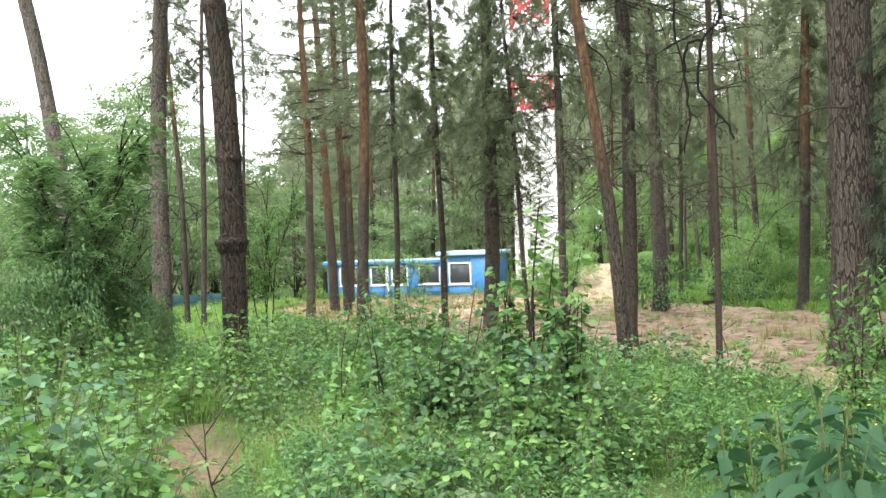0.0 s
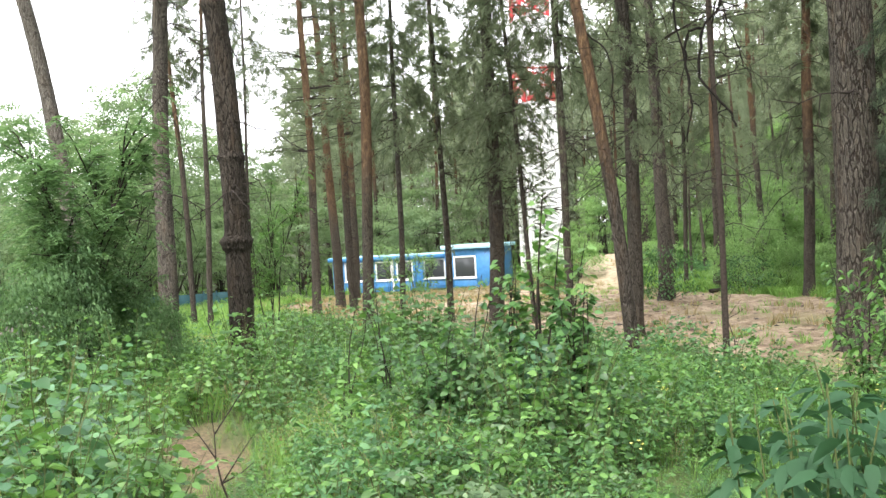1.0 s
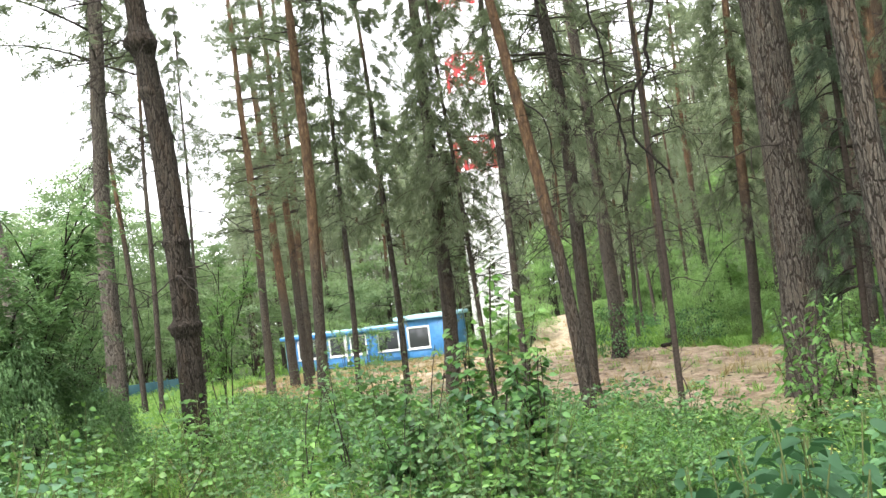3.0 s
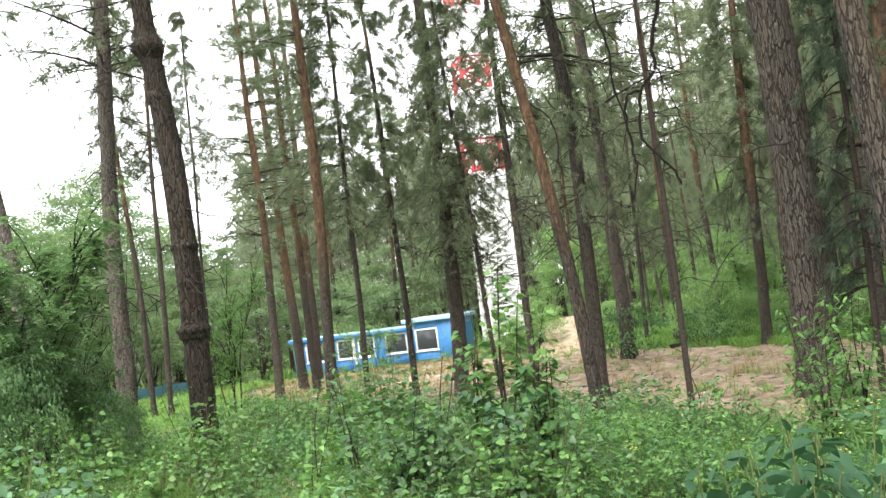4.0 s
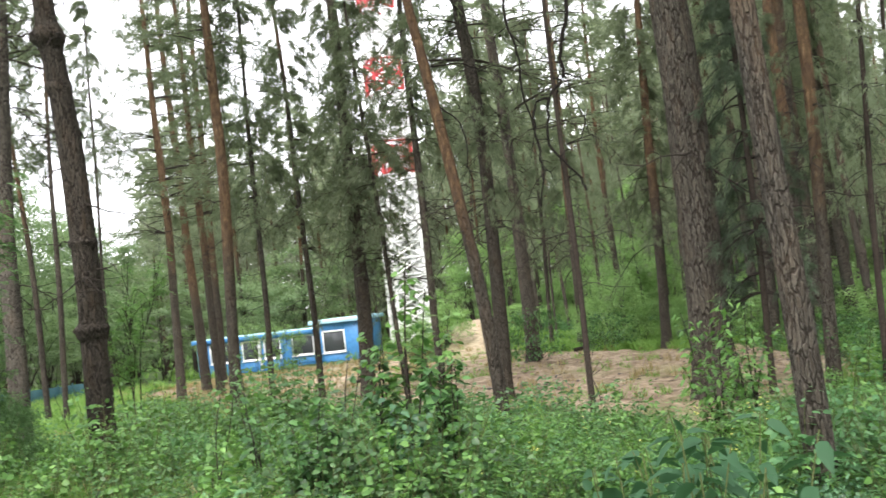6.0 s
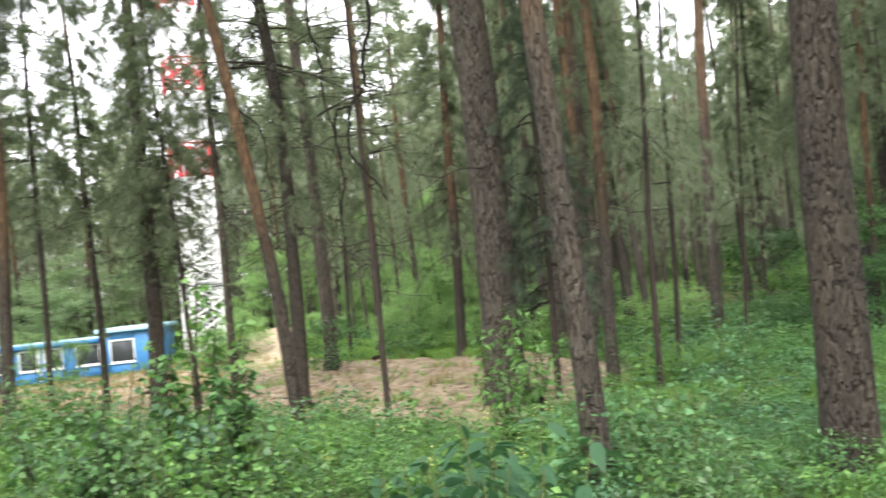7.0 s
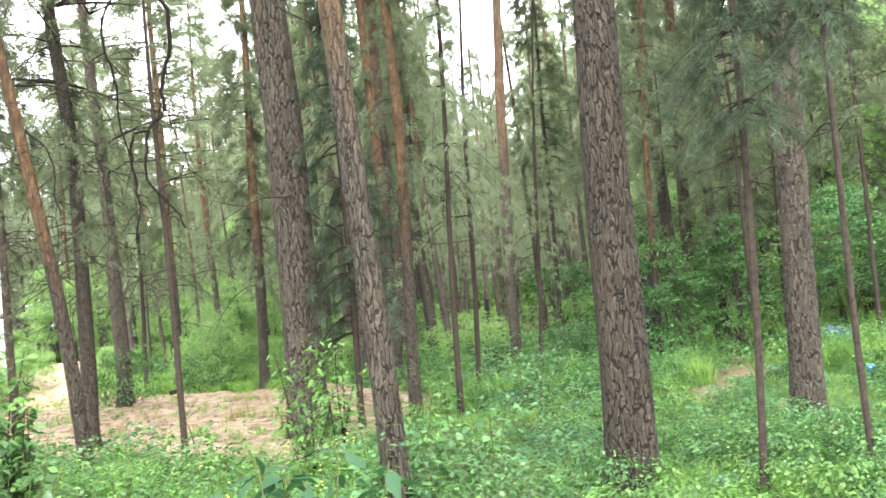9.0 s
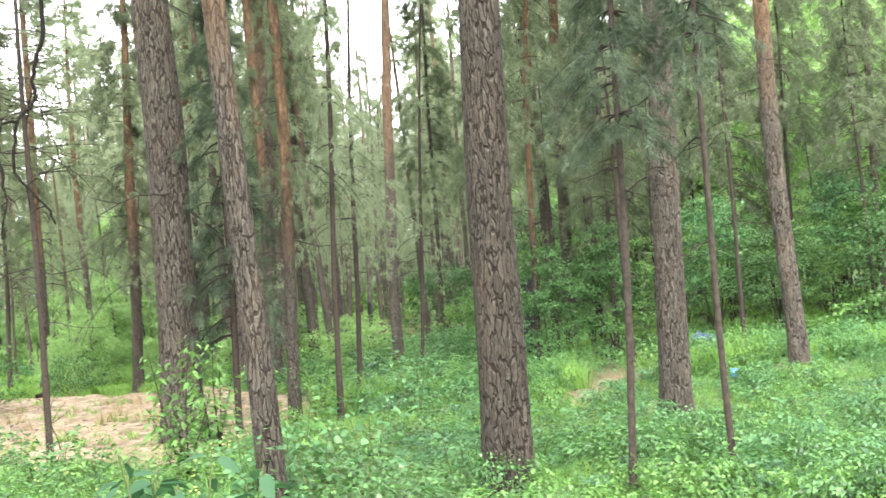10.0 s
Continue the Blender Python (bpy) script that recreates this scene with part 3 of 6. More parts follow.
def hooked_branch(tree, x, y, points, r, twigs=10, seed=8):
    """A crooked dead branch through points (sideways, height), held a little toward the near side of its stem."""
    az = math.atan2(x, y)
    lat, toward = np.array([math.cos(az), -math.sin(az), 0]), np.array([-math.sin(az), -math.cos(az), 0])
    g = rng(seed)
    z0 = float(ground_at(x, y)) - 0.06
    P = np.array([lat * a + toward * (0.16 if i else 0.0) + np.array([0, 0, h - z0]) for i, (a, h) in enumerate(points)])
    u = np.linspace(0, 1, len(P))
    fine = np.linspace(0, 1, 3 * len(P))
    Q = np.stack([np.interp(fine, u, P[:, c]) for c in range(3)], 1)
    Q[1:-1] = (Q[:-2] + 2 * Q[1:-1] + Q[2:]) / 4
    Q[1:-1] += g.normal(size=Q[1:-1].shape) * 0.008
    parts = [tube(Q, r * (1.05 - 0.55 * fine), 6, 0.06)]
    for k in range(twigs):
        i = int(g.integers(3, len(Q) - 1))
        e = Q[i] + unit(g.normal(size=3) - np.array([0, 0, 0.8])) * g.uniform(0.15, 0.5)
        m = (Q[i] + e) / 2 + g.normal(size=3) * 0.04
        parts.append(tube([Q[i], m, e], [0.35 * r, 0.28 * r, 0.002], 4))
    link("dead_branch", mesh_of("dead_branch", *joined(parts), DEAD_WOOD, True), tree, "long crooked dead branch")


RB = "tall pine with reddish-brown flaking bark"
TH = "slender young pine with dark bark and hanging needles"
# right-hand wood, near trunks first
pine(4.60, 4.86, 0.33, 0.040, -0.0029, 19, 9, "high_1", 10, 2, True, label="stout pine with deeply plated grey-brown bark", grey=-0.3)
pine(3.08, 5.50, 0.177, -0.001, -0.0085, 18, 3.7, "high_2", 9, 8, True, label="pine with scaly grey bark turning orange higher up", grey=0.05)
pine(5.63, 12.80, 0.60, 0.023, -0.0030, 21, 11, "high_1", 10, 6, True, label="old thick pine with dark furrowed bark at the clearing", grey=0.12)
pine(7.84, 5.81, 0.30, 0.058, -0.0041, 18, 10, "high_3", 9, 6, True, label="grey-brown pine with plated bark among weeds", grey=0.1)
pine(11.14, 6.30, 0.23, -0.030, 0.0050, 17, 4.2, "high_2", 9, 4, label="pine with pale orange upper bark")
pine(5.00, 4.07, 0.052, 0.060, -0.0019, 8.5, 20, "dense_1", 2.6, 6, label=TH, size=0.66, reach=0.5)
pine(5.39, 3.50, 0.047, -0.033, 0.0104, 8, 20, "dense_2", 3.0, 4, label=TH, size=0.6, reach=0.5)
pine(18.16, 8.47, 0.16, 0.025, 0, 13, 20, "young_3", 3.2, 8, label=TH)
pine(6.97, 11.95, 0.19, 0.054, -0.0038, 17, 3.0, "high_3", 8, 8, label=RB, skirt=(("veil_3", 3.9, 0.8),))
pine(10.74, 19.15, 0.26, 0.011, -0.0014, 18, 4.5, "high_1", 9, 6, label=RB, skirt=(("veil_2", 4.2, 1.1),))
pine(7.41, 11.40, 0.09, 0.043, 0.0005, 11, 5.0, "thin_1", 3.2, 8, label=TH, size=0.9)
pine(8.54, 12.58, 0.085, 0.056, 0, 10, 20, "thin_2", 3.0, 8, label=TH, size=0.9)
pine(13.27, 17.83, 0.27, 0.006, 0.0054, 18, 5.0, "high_2", 9.5, 4, label=RB, grey=0.3)
pine(9.98, 12.76, 0.07, 0.082, 0, 8, 20, "thin_3", 2.4, 6, label=TH, size=0.6)
pine(12.45, 12.32, 0.13, 0.018, 0.0052, 13, 2.5, "young_1", 5, 5, label="slender pine with orange bark")
pine(17.8, 11.4, 0.12, 0.02, 0, 12, 20, "young_1", 2.8, 6, label=TH, size=1.2)
pine(19.0, 6.6, 0.1, 0.03, 0, 11, 20, "young_3", 2.6, 6, label=TH, size=1.1)
pine(16.2, 13.6, 0.11, 0.02, 0, 12, 20, "young_3", 3.0, 6, label=TH, size=1.2)
pine(24.59, 17.21, 0.15, 0, 0, 13, 20, "young_2", 3, 5, label=TH)
pine(6.35, 12.50, 0.10, 0.017, 0, 10, 20, "dense_3", 1.5, 6, label=TH, size=1.25)
for i, (az, d) in enumerate(((43.5, 15.5), (46.5, 20), (49, 24), (51, 16.5), (52.5, 21), (55.5, 22.5), (57.5, 16), (60.5, 20.5), (62, 24), (64.5, 18.5), (67, 22))):
    a = math.radians(az)
    pine(d * math.sin(a), d * math.cos(a), 0.05 + 0.012 * (i % 4), 0.03 * math.sin(i * 2.1), 0.002 * math.cos(i * 3.3), 8.5 + i % 3, 20, "young_%d" % (1 + i % 3), 3.6 + 0.5 * (i % 3), 9, label="thin dark young pine stem in the understorey", size=0.8)
for i, (az, d, foot) in enumerate(((31.3, 27, 5.6), (39.4, 28, 5.2), (43.5, 27, 5.2))):
    a = math.radians(az)
    pine(d * math.sin(a), d * math.cos(a), 0.12 + 0.02 * (i % 3), 0.03 * math.sin(i * 1.7), 0.001 * math.cos(i * 2.3), 14 + i % 3, 20, "young_%d" % (1 + i % 3), foot, 8, label=TH, size=1.15, skirt=(("veil_%d" % (1 + i % 3), foot - 1.2, 0.9),))
# round the clearing
pine(9.47, 32.7, 0.32, 0.033, -0.0018, 19, 5.0, "high_1", 6.6, 10, label=RB, size=1.35, skirt=(("veil_3", 3.6, 1.3),))
pine(9.90, 25.57, 0.30, 0.035, -0.0001, 18, 4.5, "young_1", 4.5, 8, label=RB, size=1.3, skirt=(("veil_2", 2.9, 1.2),))
sap = pine(3.58, 12.12, 0.085, -0.005, 0.0012, 9, 3.2, "veil_2", 6.7, 16, label="thin young pine with a bare stem on the sand", size=0.75, reach=1.4, droop=1.6)
pine(9.40, 36.82, 0.18, 0.032, 0, 15, 8, "young_3", 4.2, 6, label=TH, size=1.5)
pine(6.43, 27.54, 0.41, 0.015, -0.0032, 19, 12, "high_3", 6.6, 8, label="thick grey-brown pine beside the sand", size=1.3, grey=0.3, skirt=(("veil_1", 4.6, 1.1),))
pine(3.44, 17.45, 0.28, 0.074, -0.0101, 18, 14, "high_2", 6.4, 34, label="dark-barked pine beside a leaning pine", size=1.2, grey=-0.2, reach=1.5, droop=1.4, skirt=(("veil_1", 3.3, 0.9), ("veil_2", 4.9, 1.1)))
leaning = pine(2.42, 12.35, 0.175, -0.065, -0.0076, 15, 3.0, "high_1", 8, 12, label="leaning pine with orange bark and broken stubs", grey=-0.28)
pine(2.69, 20.65, 0.18, -0.006, 0.0009, 16, 14, "young_1", 5.6, 30, label=TH, size=1.25, reach=1.3, droop=1.4, skirt=(("veil_3", 4.0, 0.9),))
pine(2.00, 21.91, 0.12, -0.050, 0.0002, 13, 14, "young_2", 5.0, 30, label=TH, size=1.15, reach=1.4, droop=1.5, skirt=(("veil_1", 3.6, 0.8),))
pine(1.15, 23.11, 0.36, 0.045, -0.0034, 19, 13, "young_3", 4.3, 22, label="thick dark pine on the sandy ground", size=1.3, grey=0.0, skirt=(("veil_2", 3.0, 1.0),))
pine(0.01, 25.10, 0.17, 0.007, -0.0025, 15, 9, "young_1", 4.8, 12, label=TH, size=1.15, skirt=(("veil_3", 4.0, 0.9),))
pine(-1.12, 21.79, 0.135, 0.027, -0.0014, 14, 12, "young_2", 5.0, 12, label=TH, size=1.3, skirt=(("veil_1", 4.4, 0.8),))
pine(-1.82, 20.29, 0.26, 0.061, -0.0040, 17, 3.5, "high_1", 8, 8, label=RB)
pine(-3.56, 34.42, 0.30, -0.016, 0, 19, 5, "high_2", 6.5, 5, label=RB)
pine(-4.09, 40.47, 0.36, 0.032, -0.0017, 20, 5, "high_3", 7, 5, label=RB)
pine(-4.39, 37.46, 0.37, -0.032, 0.0004, 20, 4, "high_1", 7, 4, label=RB)
pine(-4.56, 31.67, 0.3, 0.043, -0.0040, 18, 5, "high_2", 5.5, 8, label=RB)
pine(-7.31, 34.23, 0.14, 0.025, 0, 17, 14, "young_3", 8.5, 8, label="thin bare pine pole")
pine(-3.51, 15.61, 0.43, 0.017, -0.0065, 18, 13, "high_2", 8.5, 22, True, ((2.25, 0.42, 0.075), (2.14, 0.2, 0.05), (3.65, 0.2, 0.06), (7.05, 0.75, 0.15), (6.2, 0.18, 0.08)), label="dark-barked pine with a swollen burl ring", grey=-0.7)
pine(-7.27, 28.07, 0.17, 0.029, 0, 16, 9, "young_1", 8, 8, label="thin bare pine pole")
pine(-7.99, 28.92, 0.18, -0.001, -0.0036, 16, 6, "young_2", 8, 6, label=RB)
pine(-5.53, 18.18, 0.36, 0.004, 0.0036, 18, 14, "high_3", 7.6, 26, label="pale grey-brown pine with smooth bark", grey=0.35, reach=1.3, droop=1.3)
pine(-7.37, 18.59, 0.36, 0.019, -0.0157, 17, 14, "high_1", 9, 2, label="grey pine leaning over a shrub", grey=0.75)
hooked_branch(sap, 3.58, 12.12, [(0.0, 6.0), (0.26, 5.75), (0.31, 5.2), (0.18, 4.78), (0.13, 4.55), (0.15, 4.31), (0.1, 4.18), (-0.12, 4.0), (-0.13, 3.73), (-0.18, 3.47), (-0.13, 3.3), (0.07, 3.05), (0.2, 2.88), (0.26, 2.7)], 0.028, 9, 3)
hooked_branch(sap, 3.58, 12.12, [(-0.1, 4.02), (-0.25, 4.0), (-0.32, 3.88), (-0.33, 3.6), (-0.29, 3.29), (-0.31, 3.17), (-0.27, 3.05), (-0.3, 2.85), (-0.36, 2.55)], 0.02, 8, 4)
hooked_branch(sap, 3.58, 12.12, [(0.0, 6.1), (-0.35, 5.9), (-0.56, 5.4), (-0.54, 5.06), (-0.46, 4.85), (-0.42, 4.6), (-0.44, 4.05), (-0.36, 3.82), (-0.3, 3.3)], 0.021, 10, 5)
hooked_branch(sap, 3.58, 12.12, [(0.0, 4.0), (0.12, 4.45), (0.2, 4.1), (0.34, 3.7), (0.38, 3.45)], 0.01, 6, 6)
hooked_branch(leaning, 2.42, 12.35, [(-0.46, 4.66), (-0.1, 4.64), (0.1, 4.56), (0.3, 4.45)], 0.013, 5, 7)
hooked_branch(leaning, 2.42, 12.35, [(-0.4, 4.1), (-0.15, 3.85), (-0.08, 3.5), (-0.12, 3.2), (-0.05, 3.0)], 0.012, 6, 9)


# ---- background woods ----
def clear_line(x, y):
    """Keeps the sight lines to the clearing, the cabin, the tower and the open sky free of scattered trees."""
    d, az = math.hypot(x, y), math.degrees(math.atan2(x, y))
    if sand_at(x, y) > 0.3 or d < 19.5:
        return False
    if -10 < az < 4.0 and d < 62:
        return False
    if 4.0 <= az < 9.0 and d < 80:
        return False
    if 9.0 <= az < 12 and d < 56:
        return False
    if 12 <= az < 24 and d < 43:
        return False
    if -30 < az <= -10 and d < 36:
        return False
    return True


def background_tree(kind, name, label):
    """One distant pine, built once and copied."""
    g = rng(hash_of(kind))
    tree = thing(name, pose(0, 0, 0), label, "tree", "pines of the far wood")
    tall = kind.startswith("far")
    height, foot = (18, 8.0) if tall else (11.5, 1.8)
    hs = np.linspace(0, height, 16)
    P = np.stack([0.1 * np.sin(hs * 0.3 + g.uniform(0, 6)), 0.1 * np.cos(hs * 0.24), hs], 1)
    R = (0.15 if tall else 0.08) * np.maximum(1.02 - hs / height, 0.02) ** 0.65
    V, F = tube(P, R, 9, 0.03)
    fl = np.repeat(smooth01((hs - 5.0) / 3) * (1 if tall else 0.3), 9)
    link("trunk", mesh_of("trunk", V, F, BARK, True, flake=fl), tree)
    limbs, needles = crown_meshes(kind)
    tagged(link("branchwork", limbs, tree, at=pose(0, 0, foot)), kind="stuff")
    link("crown", needles, tree, at=pose(0, 0, foot))
    return tree


def hash_of(text):
    return sum((i + 1) * ord(c) for i, c in enumerate(text))


def scatter_background():
    g = rng(12)
    kinds = [background_tree(k, "pine_tree", lab) for k, lab in (
        ("far_1", "distant tall pine with a bare trunk and high crown"), ("far_2", "distant tall pine with a bare trunk and high crown"),
        ("fir_1", "distant young pine clothed in drooping needles"), ("fir_2", "distant young pine clothed in drooping needles"))]
    used = [False] * 4
    placed = []
    tries = 0
    while len(placed) < 150 and tries < 16000:
        tries += 1
        if len(placed) < 124:
            az = math.radians(g.uniform(-31, 72) if g.random() < 0.8 else g.uniform(7, 31))
        else:
            az = math.radians(g.uniform(72, 329))
        d = g.uniform(19.5 ** 1.6, 90 ** 1.6) ** (1 / 1.6)
        x, y = d * math.sin(az), d * math.cos(az)
        deg = math.degrees(az)
        if not clear_line(x, y) or any((x - p) ** 2 + (y - q) ** 2 < 5.0 for p, q in placed):
            continue
        left = -31 < deg < -9
        if (34 < deg < 38 and d < 90) or (15 < deg < 18.5 and d < 70):
            continue
        if left and (d < 68 or g.random() < 0.5):
            continue
        if 27 < deg < 72 and g.random() < 0.3:
            continue
        k = int(g.integers(0, 2)) if g.random() < (0.25 if left else 0.62) else int(g.integers(2, 4))
        if 52 < deg < 72 and (d < 45 or g.random() < 0.5):
            continue
        if 12 < deg < 27 and k > 1 and d < 70 and g.random() < 0.7:
            continue
        if left and k < 2 and d < 60:
            continue
        s = g.uniform(0.8, 1.2) * (0.75 if left else 1.0)
        m = pose(x, y, float(ground_at(x, y)) - 0.08, g.normal() * 1.2, g.normal() * 1.2, g.uniform(0, 360)) @ Matrix.Scale(s, 4)
        if used[k]:
            t = copy_thing(kinds[k], m)
            t.scale = (s, s, s)
        else:
            kinds[k].matrix_basis = m
            used[k] = True
        placed.append((x, y))


scatter_background()


def pole_pines():
    """Thin pines standing close in the wood beyond the clearing, their lower branches drooping in an airy veil."""
    g = rng(44)
    kinds = []
    for i in range(5):
        tree = thing("pine_tree", pose(0, 0, 0), "thin pine pole with drooping sparse needles in the wood", "tree", "thin pines of the wood")
        height = 15.0
        hs = np.linspace(0, height, 20)
        P = np.stack([0.16 * np.sin(hs * 0.25 + i) - 0.16 * math.sin(i), 0.14 * np.cos(hs * 0.3 + 2 * i) - 0.14 * math.cos(2 * i), hs], 1)
        R = (0.075, 0.1, 0.13, 0.085, 0.115)[i] * np.maximum(1.03 - hs / height, 0.02) ** 0.6
        V, F = tube(P, R, 9, 0.04, i)
        # The grey value pales these trunks to stand for haze in the wood.
        link("trunk", mesh_of("trunk", V, F, BARK, True, flake=np.repeat(smooth01((hs - 2.0) / 5) * (0.2, 0.7, 0.9, 0.3, 0.6)[i], 9), grey=np.full(len(V), 0.3)), tree)
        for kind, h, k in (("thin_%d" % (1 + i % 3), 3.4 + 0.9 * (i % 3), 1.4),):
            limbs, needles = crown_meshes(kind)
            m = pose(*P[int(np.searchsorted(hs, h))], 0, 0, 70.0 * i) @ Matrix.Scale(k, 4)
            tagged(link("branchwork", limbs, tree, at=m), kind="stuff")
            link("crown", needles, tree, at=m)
        kinds.append(tree)
    placed, used, tries = [], set(), 0
    while len(placed) < 125 and tries < 9000:
        tries += 1
        az = g.uniform(9, 31) if g.random() < 0.35 else g.uniform(24, 58)
        d = g.uniform(22 ** 1.5, 66 ** 1.5) ** (1 / 1.5)
        near = 44 if az < 13 else (35 if az < 22 else 24)
        x, y = polar(az, d)
        if (34.5 < az < 38.5 and d < 40) or d < near or sand_at(x, y) > 0.1 or (az < 12 and d < 58) or any((x - p) ** 2 + (y - q) ** 2 < 1.6 for p, q in placed):
            continue
        k = int(g.integers(0, 5))
        sc = g.uniform(0.8, 1.25)
        m = pose(x, y, float(ground_at(x, y)) - 0.06, g.normal() * 1.6, g.normal() * 1.6, g.uniform(0, 360)) @ Matrix.Scale(sc, 4)
        if k in used:
            copy_thing(kinds[k], m).scale = (sc, sc, sc)
        else:
            kinds[k].matrix_basis = m
            used.add(k)
        placed.append((x, y))


pole_pines()


def far_wood():
    """The wood beyond, too far to tell its trees apart: trunks and crowns in a deep ring."""
    g = rng(31)
    trunks, at, ways, low_at = [], [], [], []
    for i in range(760):
        az = g.uniform(-34, 74) if i < 530 else (g.uniform(74, 326) if i < 640 else g.uniform(20, 60))
        d = g.uniform(82, 150)
        if 4.4 < az < 7.0 and d < 95:
            continue
        left = -34 < az < -9.5
        H = g.uniform(8.5, 12.5) if left else (g.uniform(15, 23) if az < 8 else (g.uniform(16, 21) if 34 < az < 38.5 or 15 < az < 18.5 else g.uniform(23, 34)))
        a = math.radians(az)
        x, y = d * math.sin(a), d * math.cos(a)
        z = float(ground_at(x, y)) - 0.1
        hs = np.linspace(0, H * 0.97, 5)
        trunks.append(tube(np.stack([x + 0 * hs, y + 0 * hs, z + hs], 1), 0.17 * (1.05 - hs / H), 5))
        n = 70 if az < 74 else 30
        f = g.uniform(0.12, 1, n)
        r = 2.3 * (1.1 - f) ** 0.55 * np.sqrt(g.random(n))
        b = g.uniform(0, 6.3, n)
        p = np.stack([x + np.cos(b) * r, y + np.sin(b) * r, z + H * f], 1)
        at.append(p)
        ways.append(np.stack([np.cos(b), np.sin(b), 0 * b - 0.2], 1))
        m = 26
        b, r = g.uniform(0, 6.3, m), 3.0 * np.sqrt(g.random(m))
        low_at.append(np.stack([x + np.cos(b) * r, y + np.sin(b) * r, z + g.uniform(0.1, 3.0, m)], 1))
    V, F = joined(trunks)
    wood = thing("far_wood", pose(0, 0, 0), "distant belt of pine wood round the clearing", "woodland", kind="stuff")
    tagged(link("trunks", mesh_of("trunks", V, F, BARK, True, flake=np.full(len(V), 0.5)), wood), kind="stuff")
    # The belt's needle colour carries its haze.
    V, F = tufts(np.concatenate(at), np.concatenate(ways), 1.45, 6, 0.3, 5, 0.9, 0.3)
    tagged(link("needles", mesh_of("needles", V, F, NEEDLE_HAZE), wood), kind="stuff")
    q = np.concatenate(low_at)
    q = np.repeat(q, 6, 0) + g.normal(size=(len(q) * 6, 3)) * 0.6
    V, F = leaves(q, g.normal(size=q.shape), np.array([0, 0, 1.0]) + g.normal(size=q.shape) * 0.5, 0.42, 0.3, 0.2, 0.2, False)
    tagged(link("leaves", mesh_of("leaves", V, F, LEAF_FAR_HAZE), wood), kind="stuff")


far_wood()


# ---- broad-leaved shrubs and small trees ----
def shrub_arrays(seed, height, radius, clumps, per, leaf, stems=7, low=0.15, fine=False):
    """Stems, and leaves in clumps spread through an uneven crown."""
    g = rng(seed)
    wood, P, W = [], [], []
    for c in range(clumps):
        f = g.uniform(low, 1) ** 0.8
        a = g.uniform(0, 2 * math.pi)
        env = radius * (math.sin(math.pi * min(0.98, 0.18 + 0.75 * f)) ** 0.6) * (1 + 0.25 * math.sin(3 * a + seed) + 0.15 * math.sin(7 * f + 2 * a))
        r = env * g.uniform(0.25, 1.0) ** 0.6
        q = np.array([r * math.cos(a), r * math.sin(a), height * f * g.uniform(0.9, 1.05)])
        if c < stems * 4:
            u = np.linspace(0, 1, 6)[:, None]
            s = g.normal(size=3) * np.array([0.05, 0.05, 0]) * radius
            mid = q * np.array([0.35, 0.35, 0.6])
            path = (1 - u) ** 2 * s + 2 * u * (1 - u) * mid + u * u * q
            wood.append(tube(path, (0.005 + 0.0035 * height * (1 if c < stems else 0.4)) * (1 - 0.85 * u[:, 0]), 5))
        n = int(per * g.uniform(0.6, 1.4))
        sp = radius * 0.105 + 0.03
        o = g.normal(size=(n, 3)) * np.array([sp, sp, sp * 0.32])
        P.append(q + o)
        W.append(o + np.array([q[0], q[1], 0]) * 0.4 + g.normal(size=(n, 3)) * sp * 0.6 - np.array([0, 0, sp * 0.35]))
    P, W = np.concatenate(P), np.concatenate(W)
    keep = P[:, 2] > 0.03
    P, W = P[keep], W[keep]
    n = len(P)
    up = np.array([0, 0, 1.0]) + g.normal(size=(n, 3)) * 0.45
    size = leaf * g.uniform(0.6, 1.25, n)
    return joined(wood), leaves(P, W, up, size, size * g.uniform(0.5, 0.75, n), 0.2, 0.25, fine)


